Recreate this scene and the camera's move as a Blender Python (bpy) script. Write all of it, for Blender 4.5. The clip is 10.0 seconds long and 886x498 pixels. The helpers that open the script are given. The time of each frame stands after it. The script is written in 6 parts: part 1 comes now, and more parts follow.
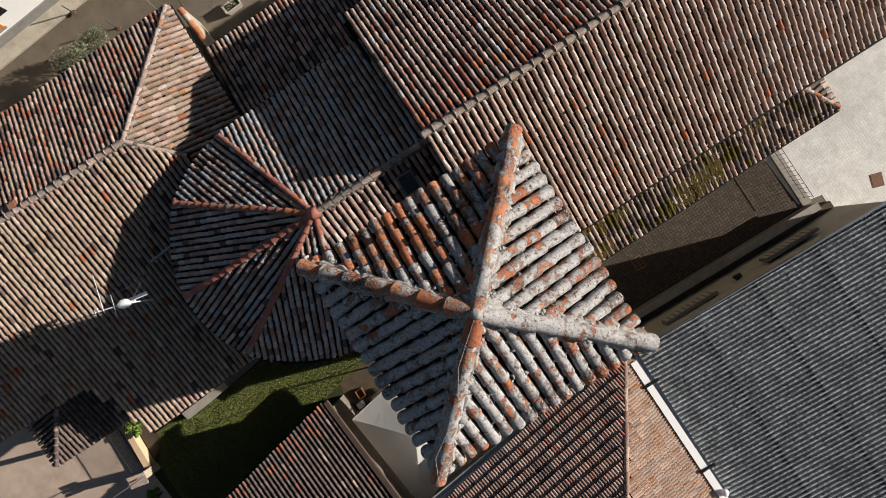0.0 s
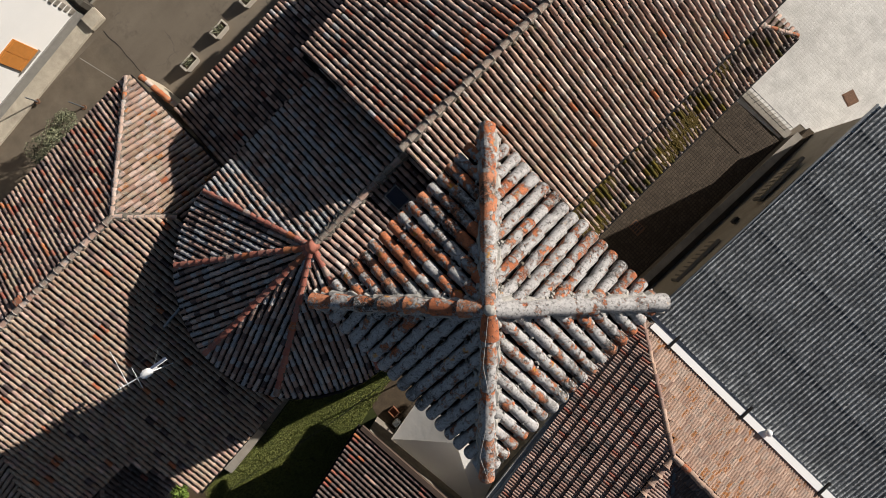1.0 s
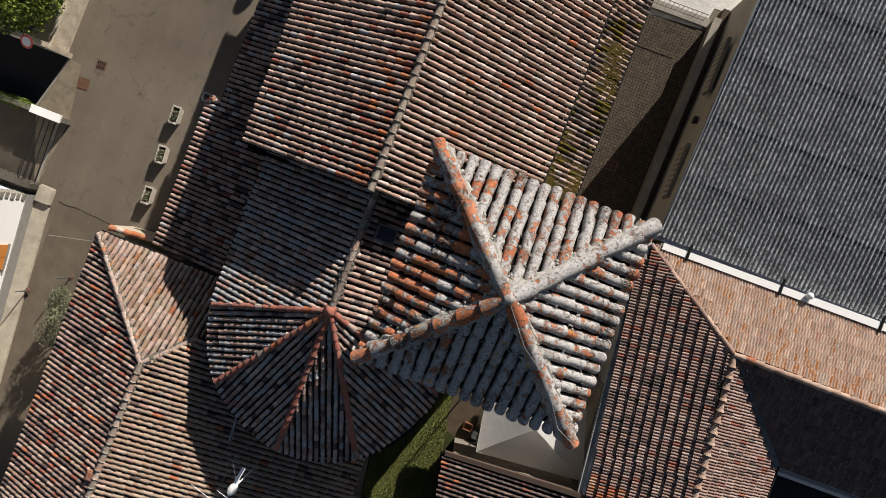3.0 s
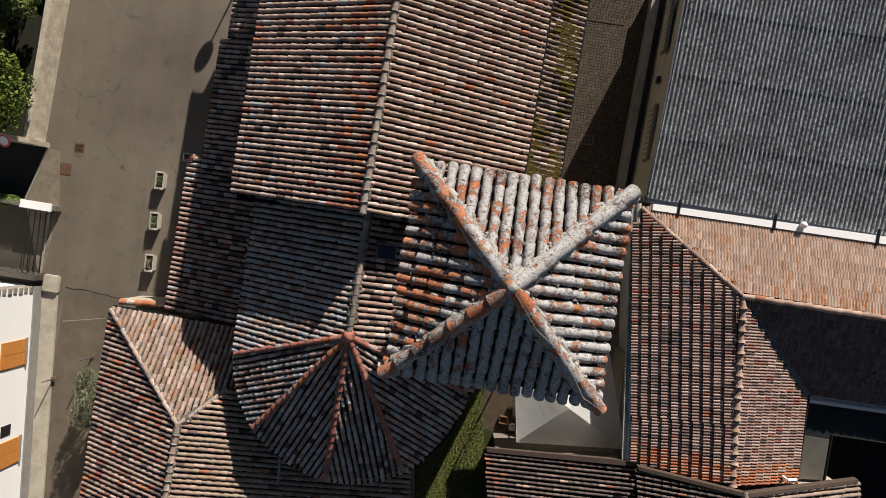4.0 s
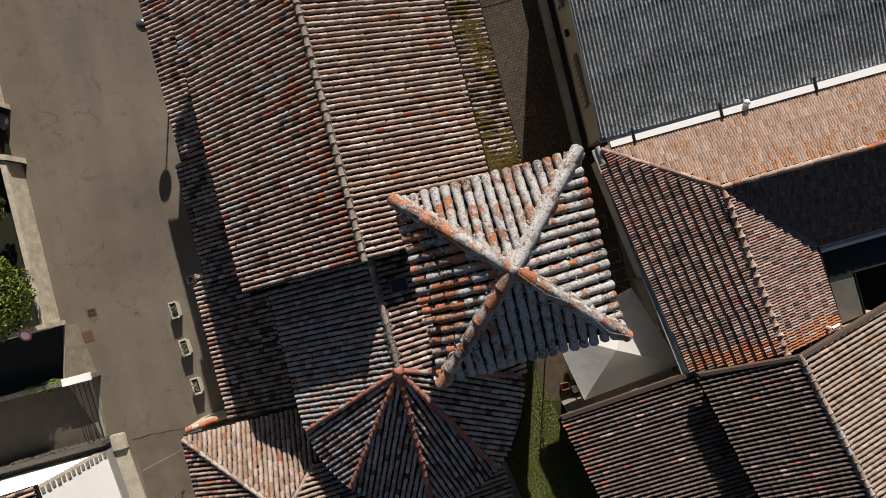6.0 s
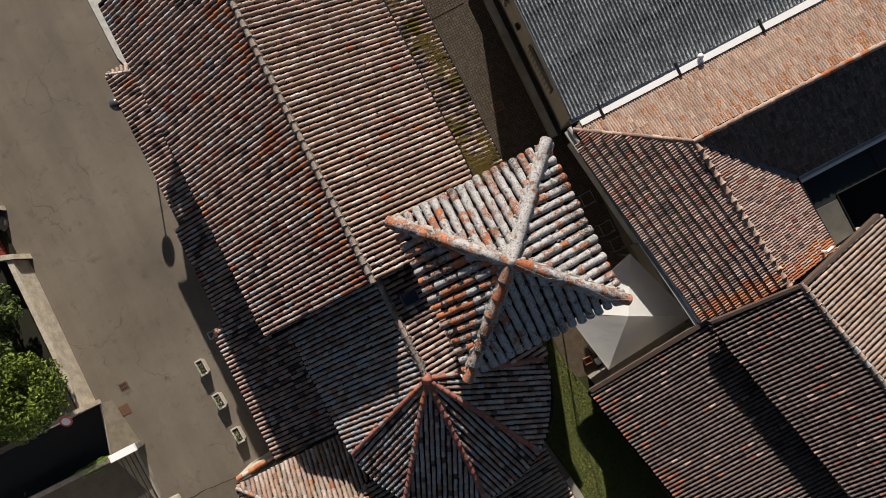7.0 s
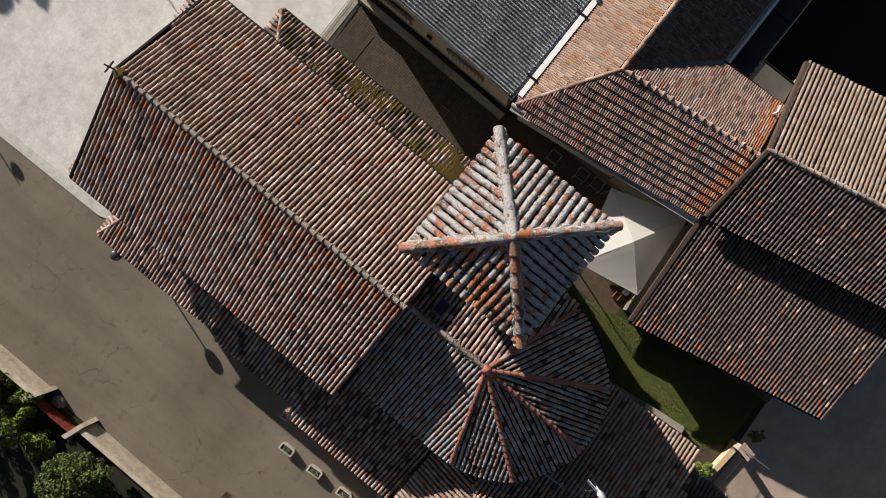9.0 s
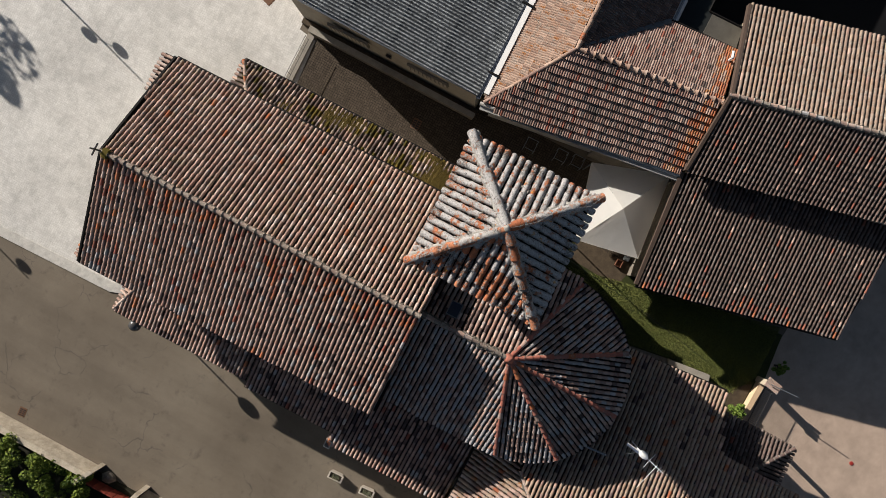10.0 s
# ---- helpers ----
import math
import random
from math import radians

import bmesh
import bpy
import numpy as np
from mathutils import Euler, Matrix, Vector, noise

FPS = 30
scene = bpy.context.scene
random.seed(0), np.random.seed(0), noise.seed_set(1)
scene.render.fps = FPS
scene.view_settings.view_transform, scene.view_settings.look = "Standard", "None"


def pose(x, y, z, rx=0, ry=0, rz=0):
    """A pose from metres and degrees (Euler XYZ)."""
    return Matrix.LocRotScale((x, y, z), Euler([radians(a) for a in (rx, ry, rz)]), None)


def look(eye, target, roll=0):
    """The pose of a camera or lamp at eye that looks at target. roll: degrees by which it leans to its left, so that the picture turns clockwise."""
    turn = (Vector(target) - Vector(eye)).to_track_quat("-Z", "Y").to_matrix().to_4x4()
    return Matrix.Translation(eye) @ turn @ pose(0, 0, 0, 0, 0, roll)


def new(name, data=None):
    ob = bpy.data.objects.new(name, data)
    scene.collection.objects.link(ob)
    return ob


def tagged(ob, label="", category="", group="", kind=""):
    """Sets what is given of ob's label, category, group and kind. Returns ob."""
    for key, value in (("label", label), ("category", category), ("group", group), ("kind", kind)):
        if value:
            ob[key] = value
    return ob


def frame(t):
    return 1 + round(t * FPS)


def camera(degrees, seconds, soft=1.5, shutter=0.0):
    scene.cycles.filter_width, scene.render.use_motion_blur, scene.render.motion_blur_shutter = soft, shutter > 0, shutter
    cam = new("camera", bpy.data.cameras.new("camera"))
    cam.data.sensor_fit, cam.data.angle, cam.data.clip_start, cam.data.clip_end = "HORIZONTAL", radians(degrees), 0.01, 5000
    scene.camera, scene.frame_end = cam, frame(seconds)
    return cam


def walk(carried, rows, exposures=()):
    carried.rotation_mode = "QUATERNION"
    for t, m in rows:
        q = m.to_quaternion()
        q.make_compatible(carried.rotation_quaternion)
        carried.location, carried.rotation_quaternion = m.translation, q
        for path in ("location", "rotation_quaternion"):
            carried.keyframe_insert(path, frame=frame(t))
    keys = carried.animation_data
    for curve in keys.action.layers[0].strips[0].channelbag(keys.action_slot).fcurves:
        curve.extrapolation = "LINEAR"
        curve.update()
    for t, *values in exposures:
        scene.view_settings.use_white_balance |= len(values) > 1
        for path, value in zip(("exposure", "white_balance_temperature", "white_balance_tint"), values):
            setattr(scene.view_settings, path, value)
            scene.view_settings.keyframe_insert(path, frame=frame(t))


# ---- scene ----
cam = camera(67.0, 10.0, soft=0.6)
METRES, EYE, TILT, LEAN, TURN = 7.65, 30.3, -90.29, 2.13, 57.2
ROWS = [
    (0.0, 0.0, 0.0, 0.0, 0.0, -0.0, 0.0),
    (0.5, -0.0008, -0.0141, 0.0001, 0.03, 0.22, 6.01),
    (1.0, -0.0001, -0.0314, 0.0018, 0.09, 0.46, 12.01),
    (1.5, 0.0018, -0.0509, 0.006, 0.18, 0.73, 18.02),
    (2.0, 0.0039, -0.0713, 0.0086, 0.3, 1.01, 24.03),
    (2.5, 0.0047, -0.0944, 0.01, 0.48, 1.32, 30.03),
    (4.0, 0.0095, -0.2102, 0.006, 1.38, 2.56, 47.98),
    (4.5, 0.0107, -0.2534, 0.0039, 1.92, 3.22, 53.95),
    (5.0, 0.011, -0.3041, 0.0024, 2.7, 4.1, 59.91),
    (5.5, 0.0142, -0.3636, 0.001, 3.89, 5.38, 65.86),
    (7.0, 0.0249, -0.5694, -0.0081, 20.78, 22.52, 83.55),
    (7.5, 0.0189, -0.6401, -0.0068, 88.81, 90.64, 87.51),
    (8.0, 0.0131, -0.7121, -0.0014, 155.65, 157.57, 83.5),
    (8.5, 0.0076, -0.7845, 0.0087, 166.33, 168.32, 77.75),
    (9.0, 0.002, -0.8558, 0.0163, 170.14, 172.22, 71.87),
    (9.5, -0.0027, -0.9272, 0.0172, 172.11, 174.31, 65.92),
    (10.0, -0.0054, -0.9955, 0.0156, 173.27, 175.57, 59.95),
]

walk(cam, [(t, pose(0, 0, EYE, TILT, LEAN, TURN) @ pose(METRES * x, METRES * y, METRES * z, 90 + pitch, roll, yaw)) for t, x, y, z, yaw, pitch, roll in ROWS])

# ---- light ----
SUN_AZ, SUN_EL = 17.8, 22.8          # degrees east of +y, degrees up
scene.view_settings.exposure = 0.65
world = bpy.data.worlds.new("sky")
scene.world = world
world.use_nodes = True
wn = world.node_tree.nodes
sky = wn.new("ShaderNodeTexSky")
sky.sky_type = "NISHITA"
sky.sun_disc = False
sky.sun_elevation = radians(SUN_EL)
sky.sun_rotation = radians(SUN_AZ)
world.node_tree.links.new(sky.outputs[0], wn["Background"].inputs[0])
wn["Background"].inputs[1].default_value = 0.034
sun_data = bpy.data.lights.new("sun", "SUN")
sun_data.energy = 5.0
sun_data.angle = radians(0.53)
sun_data.color = (1.0, 0.925, 0.835)
sun = new("sun", sun_data)
sun_way = Vector((math.sin(radians(SUN_AZ)) * math.cos(radians(SUN_EL)), math.cos(radians(SUN_AZ)) * math.cos(radians(SUN_EL)), math.sin(radians(SUN_EL))))
sun.matrix_world = look(sun_way * 80, (0, 0, 0))

# ---- materials ----


class Nodes:
    """Short writing of node trees."""

    def __init__(self, name, rough=0.9):
        self.mat = bpy.data.materials.new(name)
        self.mat.use_nodes = True
        self.tree = self.mat.node_tree
        self.bsdf = self.tree.nodes["Principled BSDF"]
        self.bsdf.inputs["Roughness"].default_value = rough
        self.bsdf.inputs["Specular IOR Level"].default_value = 0.2 if rough > 0.55 else 0.5
        self.place = self.add("ShaderNodeNewGeometry").outputs["Position"]

    def add(self, kind, **values):
        node = self.tree.nodes.new(kind)
        for key, value in values.items():
            node.inputs[key.replace("_", " ")].default_value = value
        return node

    def link(self, a, b):
        self.tree.links.new(a, b)

    def noise(self, scale, detail=3.0, rough=0.6, where=None):
        n = self.add("ShaderNodeTexNoise", Scale=scale, Detail=detail, Roughness=rough)
        self.link(where or self.place, n.inputs["Vector"])
        return n.outputs["Fac"]

    def ramp(self, value, stops):
        n = self.tree.nodes.new("ShaderNodeValToRGB")
        e = n.color_ramp.elements
        while len(e) < len(stops):
            e.new(0.5)
        for el, (at, col) in zip(e, stops):
            el.position = at
            el.color = (*col, 1) if isinstance(col, tuple) else (col, col, col, 1)
        self.link(value, n.inputs["Fac"])
        return n.outputs["Color"]

    def mix(self, fac, a, b, how="MIX"):
        n = self.tree.nodes.new("ShaderNodeMix")
        n.data_type, n.blend_type = "RGBA", how
        for socket, value in ((n.inputs[0], fac), (n.inputs[6], a), (n.inputs[7], b)):
            if isinstance(value, (int, float)):
                socket.default_value = value if socket == n.inputs[0] else (value, value, value, 1)
            elif isinstance(value, tuple):
                socket.default_value = (*value, 1)
            else:
                self.link(value, socket)
        return n.outputs[2]

    def bump(self, value, strength=0.4, distance=0.01):
        n = self.add("ShaderNodeBump", Strength=strength, Distance=distance)
        self.link(value, n.inputs["Height"])
        self.link(n.outputs["Normal"], self.bsdf.inputs["Normal"])

    def done(self, colour):
        if isinstance(colour, tuple):
            self.bsdf.inputs["Base Color"].default_value = (*colour, 1)
        else:
            self.link(colour, self.bsdf.inputs["Base Color"])
        return self.mat


def tile_material(name, colours, lichen, lichen_colour, dirt=0.5, joined=False, grain=0.45):
    """Weathered fired clay: one tone a tile, lichen in patches at two scales, pale crust and soot in spots."""
    n = Nodes(name + ("_joined" if joined else ""))
    rnd = n.add("ShaderNodeNewGeometry").outputs["Random Per Island"] if joined else n.add("ShaderNodeObjectInfo").outputs["Random"]
    col = n.ramp(rnd, [(i / (len(colours) - 1), c) for i, c in enumerate(colours)])
    shade = n.noise(3.0, 4, 0.6)
    col = n.mix(0.35, col, n.ramp(shade, [(0.3, 0.5), (0.6, 1.0)]), "MULTIPLY")
    both = n.mix(0.45, n.noise(4.2, 5, 0.75), n.noise(13.0, 4, 0.7))
    patches = n.ramp(both, [(0.60 - lichen * 0.30, 0.0), (0.655 - lichen * 0.30, 1.0)])
    crust = n.mix(n.ramp(n.noise(34, 4, 0.75), [(0.35, 0.0), (0.65, 1.0)]), lichen_colour, tuple(c * 0.45 for c in lichen_colour))
    col = n.mix(patches, col, crust)
    pale = n.ramp(n.noise(22.0, 5, 0.8), [(0.60, 0.0), (0.68, 1.0)])
    col = n.mix(n.mix(0.3 + 0.4 * lichen, 0.0, pale), col, tuple(min(1.0, c * 1.35) for c in lichen_colour))
    spots = n.ramp(n.noise(16.0, 5, 0.8), [(0.5 + 0.09 * (1 - dirt), 0.0), (0.66, 1.0)])
    col = n.mix(n.mix(dirt, 0.0, spots), col, (0.028, 0.025, 0.022))
    fine = n.noise(80.0, 3, 0.75)
    col = n.mix(grain, col, n.ramp(fine, [(0.3, 0.4), (0.62, 1.0)]), "MULTIPLY")
    n.bump(n.mix(0.45, n.noise(28.0, 4, 0.8), patches), 0.8, 0.022)
    return n.done(col)


TONES = {
    "orange": ([(0.440, 0.140, 0.059), (0.340, 0.120, 0.064), (0.480, 0.180, 0.080), (0.280, 0.110, 0.070)], 0.22, (0.330, 0.280, 0.235), 0.35),
    "dark": ([(0.070, 0.050, 0.046), (0.125, 0.085, 0.077), (0.170, 0.115, 0.098), (0.090, 0.062, 0.059)], 0.22, (0.260, 0.250, 0.257), 0.6),
    "red": ([(0.300, 0.100, 0.070), (0.240, 0.090, 0.064), (0.340, 0.130, 0.086), (0.200, 0.090, 0.070)], 0.16, (0.250, 0.220, 0.214), 0.4),
    "ridge": ([(0.27, 0.20, 0.165), (0.32, 0.235, 0.19), (0.24, 0.175, 0.145), (0.30, 0.225, 0.19)], 0.4, (0.42, 0.375, 0.32), 0.4),
    "lime": ([(0.40, 0.37, 0.325), (0.33, 0.30, 0.26), (0.45, 0.42, 0.37)], 0.3, (0.46, 0.44, 0.40), 0.4),
    "rib": ([(0.4, 0.135, 0.095), (0.33, 0.115, 0.085), (0.44, 0.17, 0.12), (0.3, 0.13, 0.105)], 0.15, (0.4, 0.33, 0.29), 0.3),
    "moss": ([(0.072, 0.059, 0.012), (0.126, 0.095, 0.014), (0.045, 0.041, 0.012), (0.171, 0.117, 0.019)], 0.1, (0.12, 0.085, 0.012), 0.3),
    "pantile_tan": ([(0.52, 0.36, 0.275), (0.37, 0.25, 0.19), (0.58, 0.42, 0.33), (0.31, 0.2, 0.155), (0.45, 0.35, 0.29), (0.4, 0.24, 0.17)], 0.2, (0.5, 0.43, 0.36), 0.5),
    "pantile_lichen": ([(0.52, 0.36, 0.275), (0.37, 0.25, 0.19), (0.58, 0.42, 0.33), (0.31, 0.2, 0.155), (0.45, 0.35, 0.29), (0.4, 0.24, 0.17)], 0.4, (0.54, 0.235, 0.09), 0.3),
    "pantile": ([(0.37, 0.250, 0.205), (0.27, 0.168, 0.138), (0.44, 0.325, 0.275), (0.29, 0.175, 0.142), (0.24, 0.155, 0.13), (0.37, 0.25, 0.208)], 0.16, (0.46, 0.39, 0.34), 0.5),
    "pale": ([(0.558, 0.404, 0.33), (0.475, 0.333, 0.267), (0.641, 0.511, 0.444), (0.427, 0.261, 0.197)], 0.32, (0.46, 0.43, 0.407), 0.25),
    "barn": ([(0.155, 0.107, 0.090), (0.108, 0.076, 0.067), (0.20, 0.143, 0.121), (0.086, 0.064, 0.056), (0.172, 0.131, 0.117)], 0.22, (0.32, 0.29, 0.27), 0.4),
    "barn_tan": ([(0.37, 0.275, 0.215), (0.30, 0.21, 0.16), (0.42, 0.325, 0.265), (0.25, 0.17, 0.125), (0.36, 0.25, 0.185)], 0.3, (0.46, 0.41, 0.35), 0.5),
    "grey": ([(0.403, 0.384, 0.39), (0.488, 0.464, 0.47), (0.317, 0.299, 0.305), (0.561, 0.531, 0.525)], 0.42, (0.46, 0.455, 0.45), 0.4),
    "aged": ([(0.262, 0.173, 0.138), (0.374, 0.228, 0.177), (0.276, 0.193, 0.162), (0.456, 0.297, 0.233), (0.553, 0.394, 0.323), (0.332, 0.187, 0.141)], 0.28, (0.4, 0.345, 0.316), 0.38),
    "house_tan": ([(0.4, 0.285, 0.205), (0.33, 0.225, 0.16), (0.46, 0.345, 0.26), (0.3, 0.185, 0.125), (0.36, 0.27, 0.2)], 0.3, (0.48, 0.42, 0.34), 0.42),
}
TILE = {}


def tower_material(name, cover, joined):
    """Orange clay under a broken crust of grey lichen, with white rims, black specks and a few yellow rosettes."""
    n = Nodes(name + ("_joined" if joined else ""))
    rnd = n.add("ShaderNodeNewGeometry").outputs["Random Per Island"] if joined else n.add("ShaderNodeObjectInfo").outputs["Random"]
    col = n.ramp(rnd, [(0.0, (0.40, 0.135, 0.065)), (0.4, (0.53, 0.18, 0.08)), (0.7, (0.48, 0.205, 0.115)), (1.0, (0.57, 0.225, 0.11))])
    col = n.mix(0.5, col, n.ramp(n.noise(14, 5, 0.75), [(0.35, 0.35), (0.62, 1.0)]), "MULTIPLY")
    shift = n.add("ShaderNodeMath")
    shift.operation = "MULTIPLY_ADD"
    shift.inputs[1].default_value, shift.inputs[2].default_value = 0.045, -0.0225
    n.link(rnd, shift.inputs[0])
    both = n.mix(0.5, n.noise(3.4, 8, 0.7), n.noise(9.0, 8, 0.75))
    total = n.add("ShaderNodeMath")
    n.link(both, total.inputs[0])
    n.link(shift.outputs[0], total.inputs[1])
    at = 0.67 - 0.30 * cover
    crust = n.ramp(total.outputs[0], [(at - 0.012, 0.0), (at + 0.03, 1.0)])
    grey = n.ramp(n.noise(26, 6, 0.8), [(0.30, (0.12, 0.117, 0.118)), (0.46, (0.34, 0.33, 0.326)), (0.66, (0.49, 0.472, 0.46))])
    col = n.mix(crust, col, grey)
    rim = n.ramp(total.outputs[0], [(at - 0.012, 0.0), (at + 0.006, 0.45), (at + 0.03, 0.0)])
    col = n.mix(rim, col, (0.54, 0.52, 0.48))
    col = n.mix(n.ramp(n.noise(19, 6, 0.82), [(0.545, 0.0), (0.615, 0.9)]), col, (0.04, 0.037, 0.035))
    black = n.mix(1.0, n.ramp(n.noise(1.1, 3, 0.5), [(0.52, 0.0), (0.62, 1.0)]), n.ramp(n.noise(15, 6, 0.8), [(0.45, 0.0), (0.53, 0.9)]), "MULTIPLY")
    col = n.mix(black, col, (0.035, 0.032, 0.028))
    yellow = n.ramp(n.noise(3.1, 6, 0.7), [(0.635, 0.0), (0.67, 0.8)])
    col = n.mix(yellow, col, (0.55, 0.25, 0.025))
    n.bump(n.mix(0.6, n.noise(30.0, 5, 0.8), crust), 1.0, 0.03)
    return n.done(col)


TOWER_COVER = {"tower": 0.49, "tower_grey": 0.67, "tower_crust": 0.82}


def tile_mat(key, joined):
    if (key, joined) not in TILE and key in TOWER_COVER:
        TILE[key, joined] = tower_material("clay_" + key, TOWER_COVER[key], joined)
    if (key, joined) not in TILE:
        c, l, lc, d = TONES[key]
        TILE[key, joined] = tile_material("clay_" + key, c, l, lc, d, joined)
    return TILE[key, joined]


def plain(name, colour, rough=0.85, vary=0.25, scale=3.0, fine=60.0, bump=0.25, stain=(0.05, 0.045, 0.04), stains=0.0, metal=0.0):
    n = Nodes(name, rough)
    n.bsdf.inputs["Metallic"].default_value = metal
    big = n.noise(scale, 5, 0.65)
    small = n.noise(fine, 3, 0.7)
    col = n.mix(vary, colour, n.ramp(big, [(0.3, 0.25), (0.7, 1.0)]), "MULTIPLY")
    col = n.mix(vary, col, n.ramp(small, [(0.3, 0.3), (0.7, 1.0)]), "MULTIPLY")
    if stains:
        col = n.mix(n.mix(stains, 0.0, n.ramp(n.noise(scale * 0.4, 6, 0.7), [(0.5, 0.0), (0.68, 1.0)])), col, stain)
    n.bump(small, bump, 0.01)
    return n.done(col)


# Near-black: the shade between the tile rows is put into the deck colour.
M_DECK = plain("channel_shade", (0.012, 0.010, 0.009), vary=0.5, scale=6)
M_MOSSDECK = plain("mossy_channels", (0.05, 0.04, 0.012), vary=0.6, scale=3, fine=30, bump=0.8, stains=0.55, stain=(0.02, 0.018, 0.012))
M_MORTAR = plain("lime_mortar", (0.46, 0.44, 0.405), vary=0.45, scale=8, fine=35, bump=0.9, stains=0.4)
M_MORTAR_DARK = plain("weathered_mortar", (0.20, 0.18, 0.15), vary=0.6, scale=7, fine=35, bump=0.6, stains=0.5)
M_PLASTER = plain("ochre_plaster", (0.44, 0.38, 0.29), vary=0.2, scale=1.2, stains=0.3)
M_STONEWALL = plain("rubble_wall", (0.27, 0.24, 0.20), vary=0.6, scale=4, fine=18, bump=0.8)
M_WHITE = plain("white_render", (0.84, 0.835, 0.82), vary=0.06, scale=0.8)
M_CONCRETE = plain("concrete", (0.35, 0.32, 0.275), vary=0.4, scale=1.6, fine=45, stains=0.4)
M_BEIGE = plain("beige_render", (0.40, 0.36, 0.30), vary=0.2, scale=1.0, stains=0.3)
M_GUTTER = plain("brown_gutter", (0.006, 0.005, 0.005), 0.8)
M_ZINC = plain("zinc_sheet", (0.22, 0.24, 0.26), 0.45, metal=0.7)
M_DARK = plain("dark_iron", (0.025, 0.025, 0.027), 0.5, metal=0.5)
M_WOOD = plain("orange_wood", (0.56, 0.22, 0.045), 0.55, vary=0.2, scale=5)
M_SOIL = plain("soil", (0.10, 0.075, 0.05), vary=0.5, scale=3, fine=25, bump=0.8)


def canvas_cloth():
    """White coated canvas that lets some daylight through, with faint dirt and creases."""
    n = Nodes("tent_canvas", 0.6)
    col = n.mix(0.12, (0.90, 0.885, 0.845), n.ramp(n.noise(1.5, 5, 0.65), [(0.3, 0.4), (0.7, 1.0)]), "MULTIPLY")
    col = n.mix(n.ramp(n.noise(0.9, 6, 0.7), [(0.55, 0.0), (0.75, 0.25)]), col, (0.42, 0.36, 0.27))
    n.bump(n.noise(2.2, 3, 0.5), 0.5, 0.05)
    thin = n.add("ShaderNodeBsdfTranslucent")
    thin.inputs["Color"].default_value = (0.95, 0.86, 0.72, 1)
    both = n.add("ShaderNodeMixShader")
    both.inputs[0].default_value = 0.5
    n.link(n.bsdf.outputs[0], both.inputs[1])
    n.link(thin.outputs[0], both.inputs[2])
    n.link(both.outputs[0], n.tree.nodes["Material Output"].inputs["Surface"])
    return n.done(col)


M_TENT = canvas_cloth()


def asphalt():
    n = Nodes("asphalt", 0.85)
    big = n.noise(0.16, 6, 0.6)
    col = n.ramp(big, [(0.3, (0.132, 0.108, 0.082)), (0.55, (0.18, 0.15, 0.115)), (0.75, (0.215, 0.183, 0.143))])
    flat_map = n.add("ShaderNodeMapping")
    flat_map.inputs["Scale"].default_value = (0.8, 0.09, 1.0)
    n.link(n.place, flat_map.inputs["Vector"])
    streak = n.noise(1.0, 5, 0.65, flat_map.outputs[0])
    col = n.mix(0.25, col, n.ramp(streak, [(0.32, 0.42), (0.62, 1.0)]), "MULTIPLY")
    blots = n.ramp(n.noise(1.1, 6, 0.75), [(0.56, 0.0), (0.72, 0.6)])
    col = n.mix(blots, col, (0.07, 0.06, 0.05))
    small = n.noise(90, 3, 0.8)
    col = n.mix(0.5, col, n.ramp(small, [(0.3, 0.45), (0.7, 1.0)]), "MULTIPLY")
    vor = n.add("ShaderNodeTexVoronoi", Scale=0.42)
    vor.feature = "DISTANCE_TO_EDGE"
    warp = n.add("ShaderNodeVectorMath")
    warp.operation = "MULTIPLY_ADD"
    wob = n.add("ShaderNodeTexNoise", Scale=1.3, Detail=5)
    n.link(n.place, wob.inputs["Vector"])
    n.link(wob.outputs["Color"], warp.inputs[0])
    warp.inputs[1].default_value = (1.1, 1.1, 0)
    n.link(n.place, warp.inputs[2])
    n.link(warp.outputs[0], vor.inputs["Vector"])
    line = n.ramp(vor.outputs["Distance"], [(0.0, 1.0), (0.012, 0.0)])
    gate = n.ramp(n.noise(0.35, 2), [(0.5, 0.0), (0.58, 0.7)])
    col = n.mix(n.mix(1.0, line, gate, "MULTIPLY"), col, (0.06, 0.055, 0.05))
    n.bump(small, 0.4, 0.006)
    return n.done(col)


def setts(name, light, dark, size, joint):
    """Small stone setts with sunk joints."""
    n = Nodes(name, 0.8)
    vor = n.add("ShaderNodeTexVoronoi", Scale=1.0 / size, Randomness=0.35)
    n.link(n.place, vor.inputs["Vector"])
    edge = n.add("ShaderNodeTexVoronoi", Scale=1.0 / size, Randomness=0.35)
    edge.feature = "DISTANCE_TO_EDGE"
    n.link(n.place, edge.inputs["Vector"])
    col = n.mix(n.ramp(vor.outputs["Color"], [(0.0, 0.0), (1.0, 1.0)]), light, dark)
    col = n.mix(0.45, col, n.ramp(n.noise(0.35, 6, 0.65), [(0.3, 0.5), (0.7, 1.0)]), "MULTIPLY")
    j = n.ramp(edge.outputs["Distance"], [(0.03, 0.0), (0.11, 1.0)])
    col = n.mix(j, joint, col)
    n.bump(j, 0.5, 0.012)
    return n.done(col)


